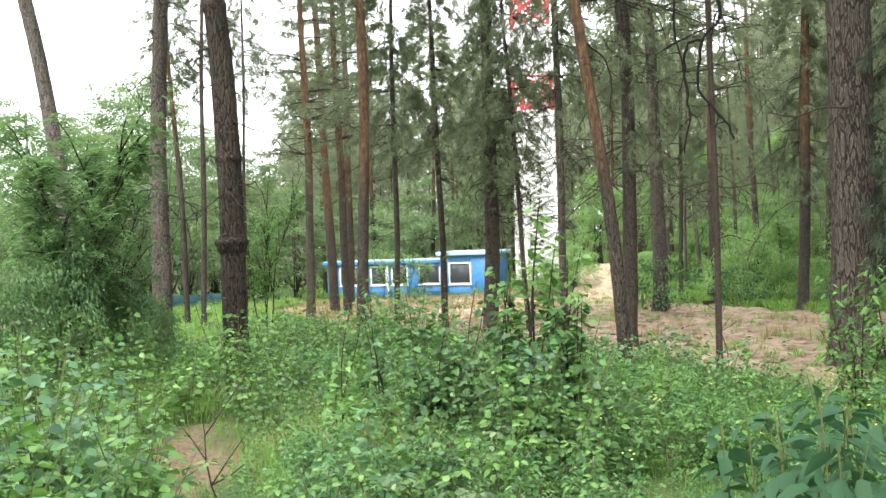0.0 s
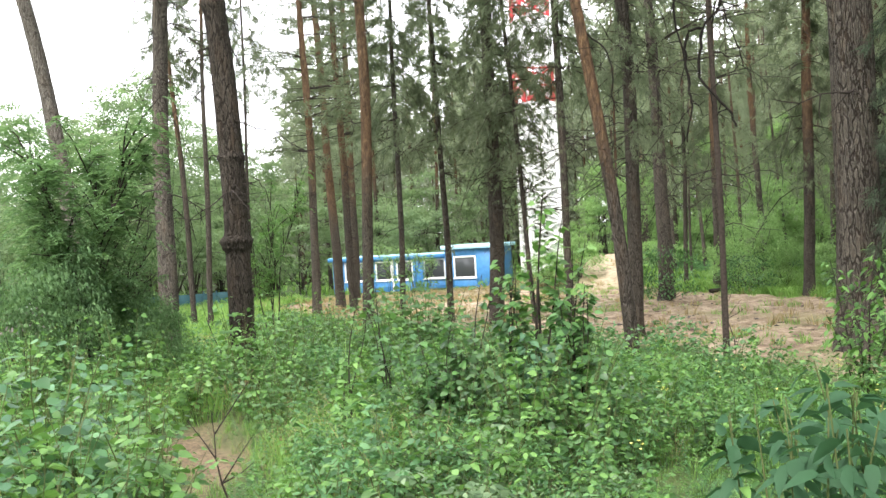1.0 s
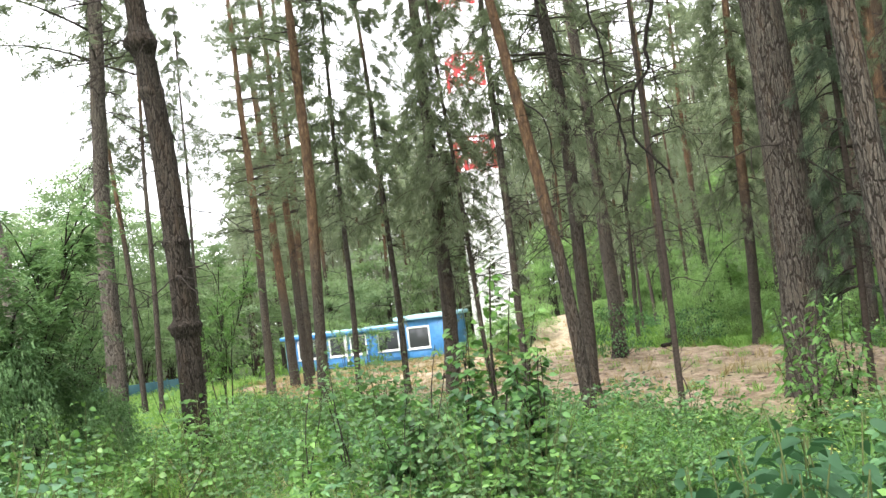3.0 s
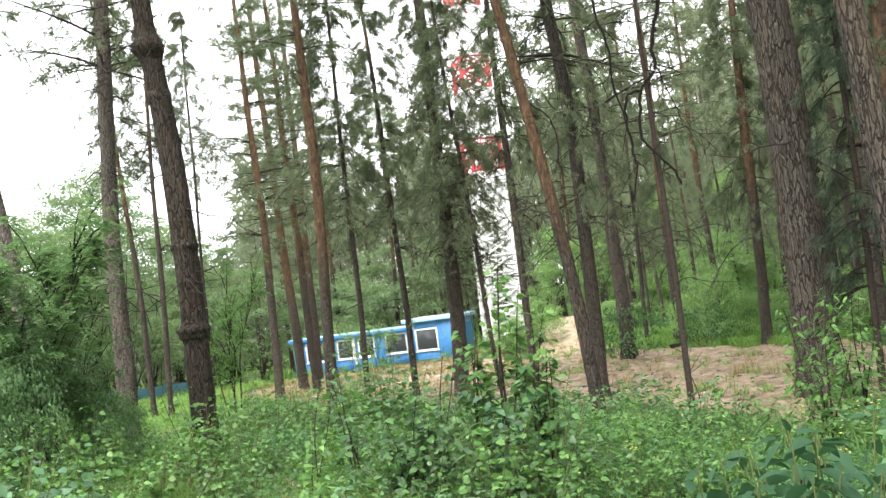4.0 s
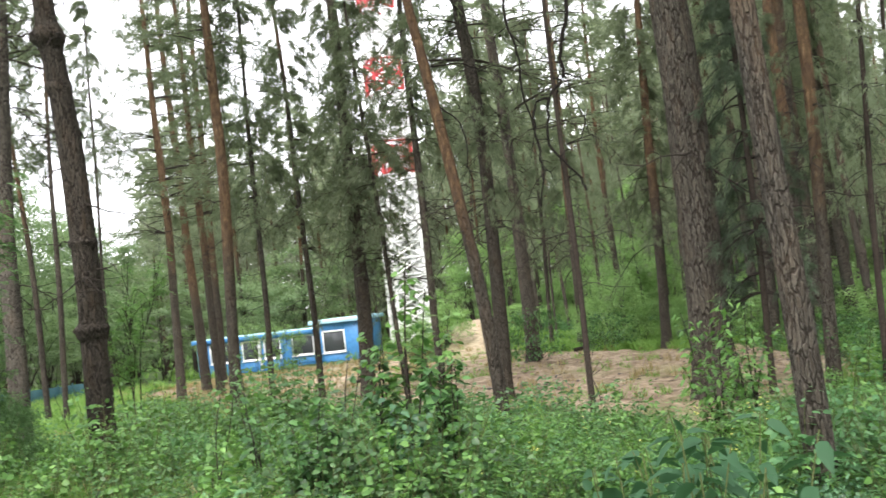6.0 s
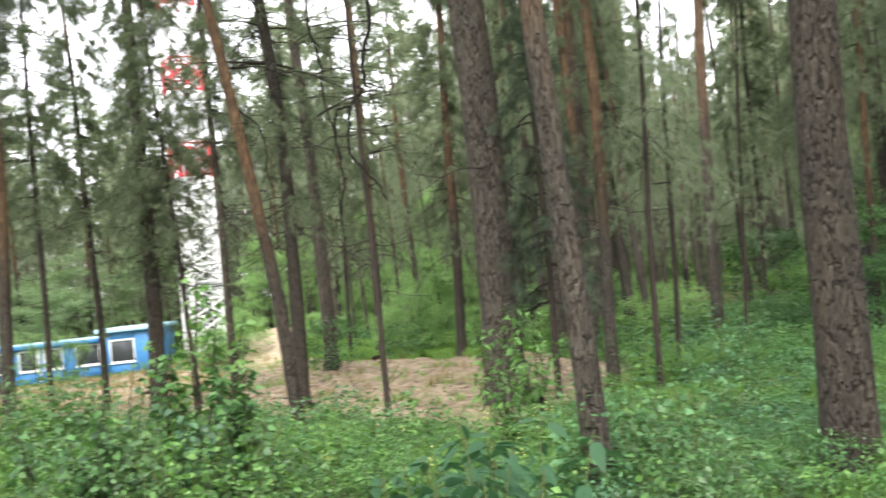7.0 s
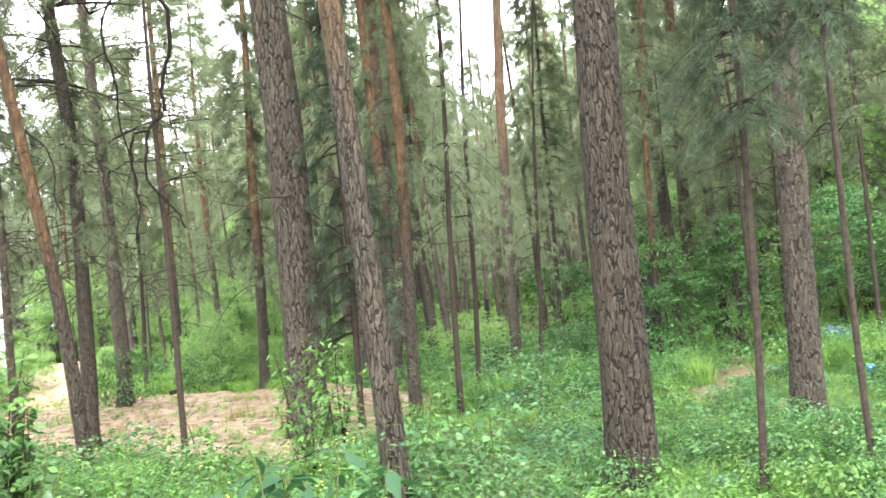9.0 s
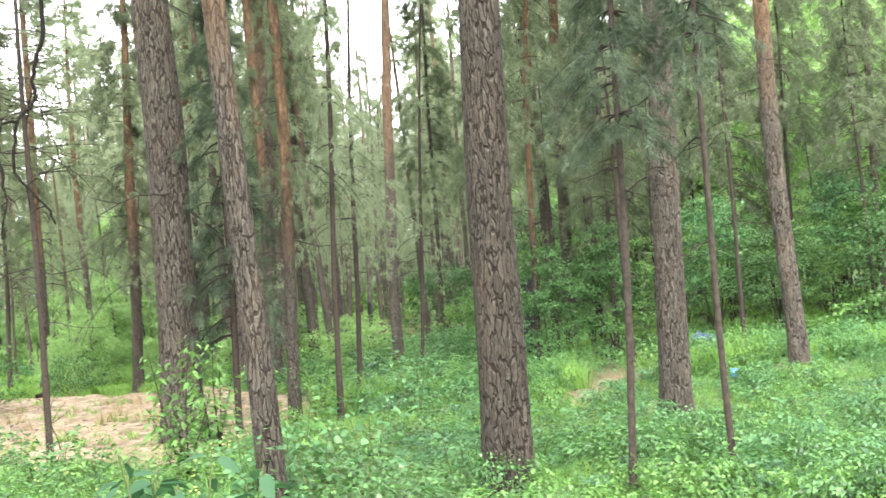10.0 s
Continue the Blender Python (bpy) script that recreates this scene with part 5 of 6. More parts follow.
# ---- weeds and grass ----
def weed(kind, seed):
    """One small plant of the undergrowth as (stem arrays or None, leaf arrays)."""
    g = rng(seed)
    P, W, L, B = [], [], [], []
    if kind == "nettle":
        H = 0.62
        for i in range(9):
            h = H * (0.25 + 0.75 * i / 8)
            for s in (0, math.pi):
                a = s + i * 1.57 + g.normal() * 0.3
                P.append((0, 0, h)), W.append((math.cos(a), math.sin(a), 0.1 - 0.25 * g.random()))
                L.append(0.1 * (1.15 - 0.6 * i / 8)), B.append(0.55)
    elif kind == "goutweed":
        for i in range(7):
            a, H = g.uniform(0, 6.3), g.uniform(0.2, 0.42)
            q = np.array([math.cos(a) * 0.14, math.sin(a) * 0.14, H])
            for k in (-0.9, -0.4, 0, 0.4, 0.9):
                P.append(q + 0.02 * g.normal(size=3)), W.append((math.cos(a + k), math.sin(a + k), -0.1 + 0.3 * g.normal() * 0.3))
                L.append(0.07 * g.uniform(0.6, 1.2)), B.append(0.55)
    elif kind == "seedling":
        for s in range(3):
            a, H = g.uniform(0, 6.3), g.uniform(0.5, 0.95)
            for i in range(13):
                f = 0.25 + 0.75 * i / 12
                b = g.uniform(0, 6.3)
                P.append((math.cos(a) * 0.14 * f, math.sin(a) * 0.14 * f, H * f)), W.append((math.cos(b), math.sin(b), 0.15 - 0.4 * g.random()))
                L.append(g.uniform(0.06, 0.1)), B.append(0.62)
    elif kind == "narrow":
        for s in range(4):
            a, H = g.uniform(0, 6.3), g.uniform(0.3, 0.6)
            for i in range(14):
                f = 0.15 + 0.85 * i / 13
                b = i * 2.4 + g.normal() * 0.2
                P.append((math.cos(a) * 0.12 * f, math.sin(a) * 0.12 * f, H * f)), W.append((math.cos(b), math.sin(b), 0.5))
                L.append(0.075 * (1.2 - 0.6 * f)), B.append(0.2)
    elif kind == "feather":
        for i in range(9):
            a, H = g.uniform(0, 6.3), g.uniform(0.18, 0.5)
            lean = g.uniform(0.05, 0.3)
            for k in range(12):
                f = 0.3 + 0.7 * k / 11
                s = 1.2 if k % 2 else -1.2
                P.append((math.cos(a) * lean * f * f, math.sin(a) * lean * f * f, H * f)), W.append((math.cos(a + s), math.sin(a + s), 0.2 * g.normal()))
                L.append(0.055 * (1.25 - 0.6 * f) * g.uniform(0.7, 1.2)), B.append(0.36)
    elif kind == "mat":
        for i in range(46):
            a, r = g.uniform(0, 6.3), 0.4 * math.sqrt(g.random())
            P.append((math.cos(a) * r, math.sin(a) * r, g.uniform(0.05, 0.34) * (1.2 - r)))
            b = g.uniform(0, 6.3)
            W.append((math.cos(b), math.sin(b), 0.25 * g.normal()))
            L.append(g.uniform(0.05, 0.1)), B.append(0.5)
    P, W, L, B = np.array(P, float), np.array(W, float), np.array(L), np.array(B)
    up = np.array([0, 0, 1.0]) + g.normal(size=P.shape) * 0.3
    return leaves(P, W, up, L, L * B, 0.22, 0.3, kind in ("nettle", "goutweed", "seedling"))


def grass_tuft(seed, n, height, width):
    g = rng(seed)
    a, r = g.uniform(0, 6.3, n), 0.1 * np.sqrt(g.random(n))
    p = np.stack([np.cos(a) * r, np.sin(a) * r, 0 * a], 1)
    b = a + g.normal(size=n) * 0.8
    h = height * g.uniform(0.5, 1.1, n)
    out = np.stack([np.cos(b), np.sin(b), 0 * b], 1)
    side = np.stack([-np.sin(b), np.cos(b), 0 * b], 1) * width
    m = p + out * (h * 0.18)[:, None] + np.array([0, 0, 1]) * (h * 0.62)[:, None]
    t = p + out * (h * g.uniform(0.35, 0.8, n))[:, None] + np.array([0, 0, 1]) * (h * 0.95)[:, None]
    V = np.stack([p - side / 2, p + side / 2, m + side * 0.4, m - side * 0.4, t], 1).reshape(-1, 3)
    F = np.concatenate([np.array([[0, 1, 2], [0, 2, 3], [3, 2, 4]]) + 5 * i for i in range(n)])
    return V, F


def sector(g, n, az0, az1, d0, d1, power=2.0):
    az = np.radians(g.uniform(az0, az1, n))
    d = g.uniform(d0 ** power, d1 ** power, n) ** (1 / power)
    return d * np.sin(az), d * np.cos(az)


def cover(name, label, parts, mat):
    V, F = joined(parts)
    tagged(new(name, mesh_of(name, V, F, mat)), label, "undergrowth", kind="stuff")


def spread(arrays, g, x, y, size, tilt, patch, cut=0.5, keep_sand=0.0):
    """Places of plants: thinned on sand and bare soil, gathered in patches."""
    s, e = sand_at(x, y), soil_at(x, y)
    mound = patchy(x, y, int(10 * patch[2]))
    gather = smooth01((mound - 0.33) / 0.3)
    ok = (g.random(len(x)) < 1 - np.minimum(1, s * 1.6) * (1 - keep_sand)) & (e < 0.4 + 0.4 * g.random(len(x))) & (g.random(len(x)) < cut + (1 - cut) * gather)
    x, y = x[ok], y[ok]
    places = np.stack([x, y, ground_at(x, y) - 0.01], 1)
    n = len(x)
    return scattered(*arrays, places, g.uniform(0, 6.3, n), size * (0.5 + mound[ok]) * g.uniform(0.7, 1.25, n) * np.where(np.hypot(x, y) < 14, np.maximum(tallness(x, y), 0.3), 1.0), tilt, int(g.integers(1e6)))


def tallness(x, y):
    """How tall the weeds stand: rank on the left and before the saplings, low along the path and toward the right-hand wood."""
    d, az = np.hypot(x, y), np.degrees(np.arctan2(x, y))
    t = 0.75 + 0.3 * np.sin(x * 0.8 + 0.4) * np.sin(y * 0.7 + 1.1) + 0.22 * np.sin(x * 2.1 + y * 1.3)
    t = t * np.where(az > 9, np.clip(1.15 - 0.065 * (d - 4), 0.42, 1.0), 1.0)
    t = t * np.where(az > 27, 0.52, 1.0)
    t = t * (1 - 0.6 * np.exp(-(((az + 14.5) / 4.5) ** 2)) * (d < 11))
    return np.clip(t, 0.2, 1.2)


def undergrowth():
    g = rng(5)
    near = [(-34, 72, 2.6, 7.5), (-32, 70, 7.5, 13)]
    jobs = {"nettle": (LEAF_HERB, "weeds", "tall green nettle-like weeds"), "goutweed": (LEAF_LIGHT, "ground_leaves", "light green leafy ground cover"), "seedling": (LEAF_LIGHT, "seedlings", "dense green seedlings of broad-leaved shrubs"), "young": (LEAF_LIGHT, "seedlings", "green seedlings of broad-leaved shrubs"),
            "narrow": (LEAF_SILVER, "narrow_weeds", "narrow-leaved silvery weeds")}
    counts = {"nettle": (800, 1100), "goutweed": (1000, 1300), "seedling": (240, 400), "young": (260, 450), "narrow": (420, 300)}
    for i, (kind, (mat, name, label)) in enumerate(jobs.items()):
        parts = []
        for (a0, a1, d0, d1), n in zip(near, counts[kind]):
            for v in range(3):
                x, y = sector(g, n // 3, a0, a1, d0, d1)
                left = np.arctan2(x, y) < 0.45
                if kind in ("seedling", "nettle", "young"):
                    keep = left | (g.random(len(x)) < 0.25)
                    x, y = x[keep], y[keep]
                parts.append(spread(weed("seedling" if kind == "young" else kind, 40 + 7 * i + v), g, x, y, 0.85, 0.12, (0, 0, i * 1.7), 0.08))
        cover(name, label, parts, mat)
    parts = []
    for a0, a1, d0, d1, n in ((70, 328, 1.5, 12, 500), (-32, 70, 12, 20, 1800), (22, 46, 18, 34, 1300), (-30, -7, 18, 30, 700), (12, 24, 46, 56, 500)):
        for v in range(3):
            x, y = sector(g, n // 3, a0, a1, d0, d1)
            parts.append(spread(weed("mat", 80 + v), g, x, y, 0.85 + 0.012 * d0, 0.1, (0, 0, 12 + v % 2), 0.1))
    cover("ground_leaves", "light green leafy ground cover farther off", parts, LEAF_HERB)
    parts = []
    for a0, a1, d0, d1, n in ((22, 70, 3.5, 9, 1500), (20, 70, 8, 16, 2700), (-6, 22, 4, 10, 500)):
        for v in range(3):
            x, y = sector(g, n // 3, a0, a1, d0, d1)
            parts.append(spread(weed("feather", 180 + v), g, x, y, 1.15, 0.15, (0, 0, 20 + v), 0.1))
    cover("feathery_weeds", "feathery light green weeds under the pines", parts[0::3], LEAF_HERB)
    cover("feathery_weeds", "feathery mid-green weeds under the pines", parts[1::3], LEAF_LIGHT)
    cover("feathery_weeds", "feathery fresh green weeds under the pines", parts[2::3], LEAF_HERB)
    parts = []
    for a0, a1, d0, d1, n, h in ((-34, 72, 2.5, 13, 2600, 0.5), (24, 70, 5, 15, 2600, 0.42), (12, 66, 12, 32, 1500, 0.35), (10, 27, 25, 46, 9000, 0.24), (-30, -6, 16, 50, 2000, 0.45), (-31, 72, 40, 80, 900, 0.6)):
        for v in range(3):
            x, y = sector(g, n // 3, a0, a1, d0, d1)
            parts.append(spread(grass_tuft(60 + v, 20, h, 0.006 + 0.0007 * d0), g, x, y, 1.0, 0.1, (0.7, 0.8, v), 0.5))
    for v in range(3):
        x, y = sector(g, 1700, -24, -8, 23, 48)
        parts.append(spread(grass_tuft(70 + v, 18, 0.3, 0.022), g, x, y, 1.0, 0.1, (0.7, 0.8, v), 0.6))
    for v in range(3):
        x, y = sector(g, 500, 72, 326, 1.2, 14)
        parts.append(spread(grass_tuft(66 + v, 20, 0.35, 0.008), g, x, y, 1.0, 0.1, (0.7, 0.8, v), 0.5))
    cover("grass", "fresh green grass in loose tufts", parts, GRASS)
    parts = []
    for v in range(3):
        x, y = sector(g, 500, -11, 40, 14, 50)
        parts.append(spread(grass_tuft(90 + v, 14, 0.22, 0.012), g, x, y, 1.0, 0.2, (0.8, 0.5, v), 0.1, 0.75))
    for v in range(3):
        x, y = sector(g, 500, -11, 40, 14, 50)
        parts.append(spread(grass_tuft(93 + v, 9, 0.12, 0.012), g, x, y, 1.0, 0.5, (0, 0, 40), 0.1, 0.8))
    green = []
    for v in range(3):
        x, y = sector(g, 330, 2, 34, 13, 44)
        green.append(spread(grass_tuft(95 + v, 16, 0.15, 0.011), g, x, y, 1.0, 0.2, (0, 0, 30), 0.05, 0.85))
    cover("sand_grass", "short green tufts on the sandy ground", green, GRASS)
    for v in range(3):
        x, y = sector(g, 900, -30, -5, 18, 50)
        parts.append(spread(grass_tuft(97 + v, 14, 0.3, 0.014), g, x, y, 1.0, 0.3, (0, 0, 45), 0.3, 0.5))
    for v in range(3):
        x, y = sector(g, 260, -30, 14, 3.6, 12)
        parts.append(spread(grass_tuft(140 + v, 7, 0.55, 0.005), g, x, y, 1.0, 0.3, (0, 0, 47), 0.3))
    for v in range(3):
        x, y = sector(g, 650, -12, 8, 18, 52)
        parts.append(spread(grass_tuft(160 + v, 12, 0.2, 0.013), g, x, y, 1.0, 0.4, (0, 0, 49), 0.05, 0.9))
    cover("dry_grass", "straw-coloured dry grass round the clearing", parts, DRY)


undergrowth()


# ---- built things ----
def box_arrays(x0, x1, y0, y1, z0, z1, bevel=0.0):
    V = np.array([[x, y, z] for x in (x0, x1) for y in (y0, y1) for z in (z0, z1)], float)
    F = np.array([[0, 1, 3, 2], [4, 6, 7, 5], [0, 4, 5, 1], [2, 3, 7, 6], [0, 2, 6, 4], [1, 5, 7, 3]])
    return V, F


def boxes(name, mat, *bounds):
    """A part made of butted boxes, with softened edges."""
    me = mesh_of(name, *joined([box_arrays(*b) for b in bounds]), mat)
    bm = bmesh.new()
    bm.from_mesh(me)
    bmesh.ops.bevel(bm, geom=bm.edges, offset=min(0.012, min(min(abs(b[1] - b[0]), abs(b[3] - b[2]), abs(b[5] - b[4])) for b in bounds) * 0.2), segments=1, affect="EDGES")
    bm.to_mesh(me)
    bm.free()
    return me


def window_part(cabin, x0, x1, z0, z1, y):
    """A window in an opening: white frame with a mullion, sill and a dark pane."""
    w = 0.065
    frame_ob = link("window", boxes("window", WHITE, (x0 - 0.02, x1 + 0.02, y - 0.05, y + 0.04, z1 - w, z1 + 0.03), (x0 - 0.02, x1 + 0.02, y - 0.05, y + 0.04, z0 - 0.03, z0 + w),
                                    (x0 - 0.02, x0 + w, y - 0.048, y + 0.038, z0 + w, z1 - w), (x1 - w, x1 + 0.02, y - 0.048, y + 0.038, z0 + w, z1 - w)), cabin, "white window frame")
    link("pane", boxes("pane", GLASS, (x0 + w, x1 - w, y, y + 0.012, z0 + w, z1 - w)), frame_ob, "dark glass pane")
    link("sill", boxes("sill", WHITE, (x0 - 0.06, x1 + 0.06, y - 0.12, y - 0.052, z0 - 0.06, z0 - 0.02)), frame_ob)


def wall_strip(x0, x1, y, thick, height, holes):
    """Boxes of a wall with window openings (x0, x1, z0, z1) through it."""
    out, at = [], x0
    for a, b, lo, hi in holes:
        out += [(at, a, y, y + thick, 0, height), (a, b, y, y + thick, 0, lo), (a, b, y, y + thick, hi, height)]
        at = b
    return out + [(at, x1, y, y + thick, 0, height)]


def build_cabin():
    cabin = thing("cabin", pose(0.06, 54.99, -1.98, 0, 0, -21.2), "long blue site cabin with white-framed windows at the clearing", "building")
    low, high = 2.12, 2.42
    left = [(-6.9, -5.55, 0.72, 1.85), (-4.8, -3.75, 0.72, 1.85), (-3.4, -2.35, 0.72, 1.85), (-1.6, -0.25, 0.74, 1.88)]
    right = [(0.55, 1.9, 0.74, 1.98)]
    for b in wall_strip(-7.75, 0.0, 0.0, 0.12, low, left):
        link("wall_panel", boxes("wall_panel", BLUE, b), cabin, "blue painted boards")
    link("end_wall", boxes("end_wall", BLUE, (-7.75, -7.63, 0.12, 2.7, 0, low)), cabin)
    link("back_wall", boxes("back_wall", BLUE, (-7.63, 2.98, 2.58, 2.7, 0, low)), cabin)
    for b in wall_strip(0.0, 3.1, -0.6, 0.12, high, right):
        link("wall_panel", boxes("wall_panel", BLUE, b), cabin, "blue painted boards")
    link("side_wall", boxes("side_wall", BLUE, (0.0, 0.12, -0.48, 0.12, 0, high)), cabin)
    link("side_wall", boxes("side_wall", BLUE, (2.98, 3.1, -0.48, 2.7, 0, high)), cabin)
    link("roof", boxes("roof", PALE_BLUE, (-7.95, 0.0, -0.2, 2.9, low, low + 0.1)), cabin, "pale blue sheet-metal roof")
    link("porch_roof", boxes("porch_roof", PALE_BLUE, (-0.15, 3.3, -0.85, 2.9, high, high + 0.22)), cabin, "pale blue sheet-metal roof")
    link("fascia", boxes("fascia", BLUE, (-7.95, -0.16, -0.24, -0.2, low - 0.14, low + 0.08)), cabin)
    link("floor", boxes("floor", SHED, (-7.63, 2.98, 0.12, 2.58, 0.1, 0.16)), cabin)
    # Added sheet behind the windows; its colour carries the darkness of the room.
    link("partition", boxes("partition", DARK, (-7.6, 2.9, 1.5, 1.54, 0.16, low - 0.02)), cabin, "added near-black sheet for the unlit interior")
    link("plinth", boxes("plinth", SHED, (-7.7, 3.05, -0.02, 2.65, -0.5, 0.0)), cabin)
    link("downpipe", mesh_of("downpipe", *tube([(-3.62, -0.08, 0.1), (-3.62, -0.08, 1.0), (-3.62, -0.08, 2.0)], [0.06] * 3, 10), WHITE, True), cabin, "white downpipe")
    link("siding_batten", boxes("siding_batten", BLUE, (-7.75, 0.0, -0.02, -0.003, 0.3, 0.36)), cabin)
    for i in range(14):
        x = -7.65 + i * 0.58
        if not any(a - 0.05 < x < b + 0.05 for a, b, lo, hi in left):
            link("siding_batten", boxes("siding_batten", BLUE, (x, x + 0.04, -0.022, -0.003, 0.37, low - 0.15)), cabin)
    for a, b, lo, hi in left:
        window_part(cabin, a, b, lo, hi, 0.03)
    for a, b, lo, hi in right:
        window_part(cabin, a, b, lo, hi, -0.57)


build_cabin()


def strut(name, a, b, r, mat, parent, sides=6):
    a, b = np.array(a, float), np.array(b, float)
    return link(name, mesh_of(name, *tube([a, (a + b) / 2, b], [r, r, r], sides), mat), parent)


def build_tower():
    """A lattice mast in red and white sections with a cable ladder."""
    x, y = 7.66, 74.6
    tower = thing("lattice_tower", pose(x, y, float(ground_at(x, y)), 0, 0, 12), "tall lattice mast painted in red and white bands", "tower")
    base = float(ground_at(x, y))

    def half(z):
        return 1.32 - 0.008 * z

    levels = [0.0]
    while levels[-1] < 33:
        levels.append(levels[-1] + 1.35)

    def colour(z):
        w = z + base
        return RED if (11.2 <= w < 14.4 or 17.6 <= w < 20.8 or 24.4 <= w < 27.6 or w > 31) else WHITE

    corners = ((-1, -1), (1, -1), (1, 1), (-1, 1))
    for lo, hi in zip(levels, levels[1:]):
        m = colour((lo + hi) / 2)
        a, b = half(lo), half(hi)
        for i, (cx, cy) in enumerate(corners):
            nx, ny = corners[(i + 1) % 4]
            strut("leg", (cx * a, cy * a, lo), (cx * b, cy * b, hi), 0.17, m, tower, 8)
            strut("brace", (cx * a, cy * a, lo), (nx * b, ny * b, hi), 0.085, m, tower)
            strut("brace", (nx * a, ny * a, lo), (cx * b, cy * b, hi), 0.085, m, tower)
            strut("crossbar", (cx * b, cy * b, hi), (nx * b, ny * b, hi), 0.075, m, tower)
        link("cable_tray", boxes("cable_tray", WHITE, (-1.2, -0.92, -a + 0.12, -a + 0.2, lo, hi - 0.02)), tower, "flat cable tray")
        link("cable_tray", boxes("cable_tray", WHITE, (0.2, 1.2, -a + 0.12, -a + 0.2, lo, hi - 0.02)), tower, "flat cable tray")
        link("ladder_rail", boxes("ladder_rail", m, (-0.75, -0.67, -a + 0.1, -a + 0.18, lo, hi - 0.02)), tower)
        link("ladder_rail", boxes("ladder_rail", m, (-0.33, -0.25, -a + 0.1, -a + 0.18, lo, hi - 0.02)), tower)
        for k in range(4):
            z = lo + 0.1 + k * 0.33
            strut("rung", (-0.67, -a + 0.14, z), (-0.33, -a + 0.14, z), 0.022, m, tower, 5)


build_tower()


def build_fence():
    """A low teal board fence in the distance."""
    x0, y0, x1, y1 = -17.2, 49.2, -11.4, 50.9
    n = 9
    turn = math.degrees(math.atan2(y1 - y0, x1 - x0))
    L = math.hypot(x1 - x0, y1 - y0) / n
    fence = thing("fence", pose(x0, y0, float(ground_at(x0, y0)) - 0.45, 0, 0, turn), "teal painted metal fence behind the trees", "fence")
    for i in range(n):
        link("panel", boxes("panel", TEAL, (i * L + 0.06, (i + 1) * L - 0.02, -0.01, 0.02, 0.15, 1.2)), fence)
        link("post", boxes("post", TEAL, (i * L - 0.02, i * L + 0.055, -0.04, 0.04, 0, 1.3)), fence)
        link("rail", boxes("rail", TEAL, (i * L + 0.06, (i + 1) * L - 0.02, 0.022, 0.05, 0.95, 1.03)), fence)


build_fence()


def lump(name, x, y, z, sx, sy, sz, mat, label, category, seed=1, rough=0.25):
    """A heap or crumpled thing: a dome with uneven sides resting on the ground."""
    bm = bmesh.new()
    bmesh.ops.create_icosphere(bm, subdivisions=4, radius=1)
    for v in bm.verts:
        n = noise.fractal(v.co * 1.7 + Vector((seed, seed * 2, 0)), 0.8, 2.0, 5)
        v.co *= 1 + rough * n
        if v.co.z < -0.25:
            v.co.z = -0.25
        v.co = Vector((v.co.x * sx, v.co.y * sy, v.co.z * sz))
    me = bpy.data.meshes.new(name)
    bm.to_mesh(me)
    bm.free()
    me.materials.append(mat)
    ob = new(name, me)
    ob.matrix_basis = pose(x, y, z)
    return tagged(ob, label, category)


lump("soil_mound", -12.6, 27.3, float(ground_at(-12.6, 27.3)) + 0.08, 1.1, 0.9, 0.5, SOIL, "heap of dug greyish-brown soil on the grass", "heap", 3)
lump("tarpaulin", 13.95, 9.74, float(ground_at(13.95, 9.74)) + 0.12, 0.36, 0.26, 0.22, TARP, "crumpled blue tarpaulin among the weeds", "tarpaulin", 5, 0.5)
lump("plastic_sheet", -16.6, 36.4, float(ground_at(-16.6, 36.4)) + 1.0, 0.3, 0.25, 0.16, WHITE, "white crumpled plastic sheet on the soil heap", "sheet", 6, 0.4)
lump("soil_mound", -16.6, 36.4, float(ground_at(-16.6, 36.4)) + 0.15, 1.0, 0.9, 0.85, SOIL, "heap of dug soil by the fence", "heap", 8)


def build_sign():
    x, y = 10.07, 6.56
    z = float(ground_at(x, y))
    sign = thing("marker_sign", pose(x, y, z, 0, 0, -57), "small blue marker plate on a thin stake", "sign")
    link("stake", mesh_of("stake", *tube([(0, 0, 0), (0, 0, 0.12), (0, 0, 0.28)], [0.012] * 3, 8), TWIG), sign)
    link("plate", boxes("plate", SIGN, (-0.045, 0.045, -0.024, -0.014, 0.18, 0.28)), sign, "blue plate")
    link("mark", boxes("mark", PALE_BLUE, (-0.012, 0.012, -0.028, -0.0245, 0.21, 0.25)), sign, "pale mark")


build_sign()


def snag(x, y, height, r, mat, label, seed):
    """A broken, charred stump."""
    g = rng(seed)
    hs = np.linspace(-0.1, height, 14)
    P = np.stack([0.05 * np.sin(hs * 2 + seed), 0.04 * np.cos(hs * 3), hs], 1)
    V, F = tube(P, r * (1.15 - 0.5 * (hs / height)) * (1 + 0.1 * g.normal(size=14)), 12, 0.12, seed)
    V[-12:, 2] += g.uniform(-0.25, 0.15, 12) * height * 0.3
    ob = link("stump", mesh_of("stump", V, F, mat, True), at=pose(x, y, float(ground_at(x, y))))
    tagged(ob, label, "stump")


snag(14.1, 14.16, 1.75, 0.13, BLACK, "charred broken tree stump in the undergrowth", 4)
snag(17.2, 24.5, 1.6, 0.08, BLACK, "thin charred stump among green bushes", 9)


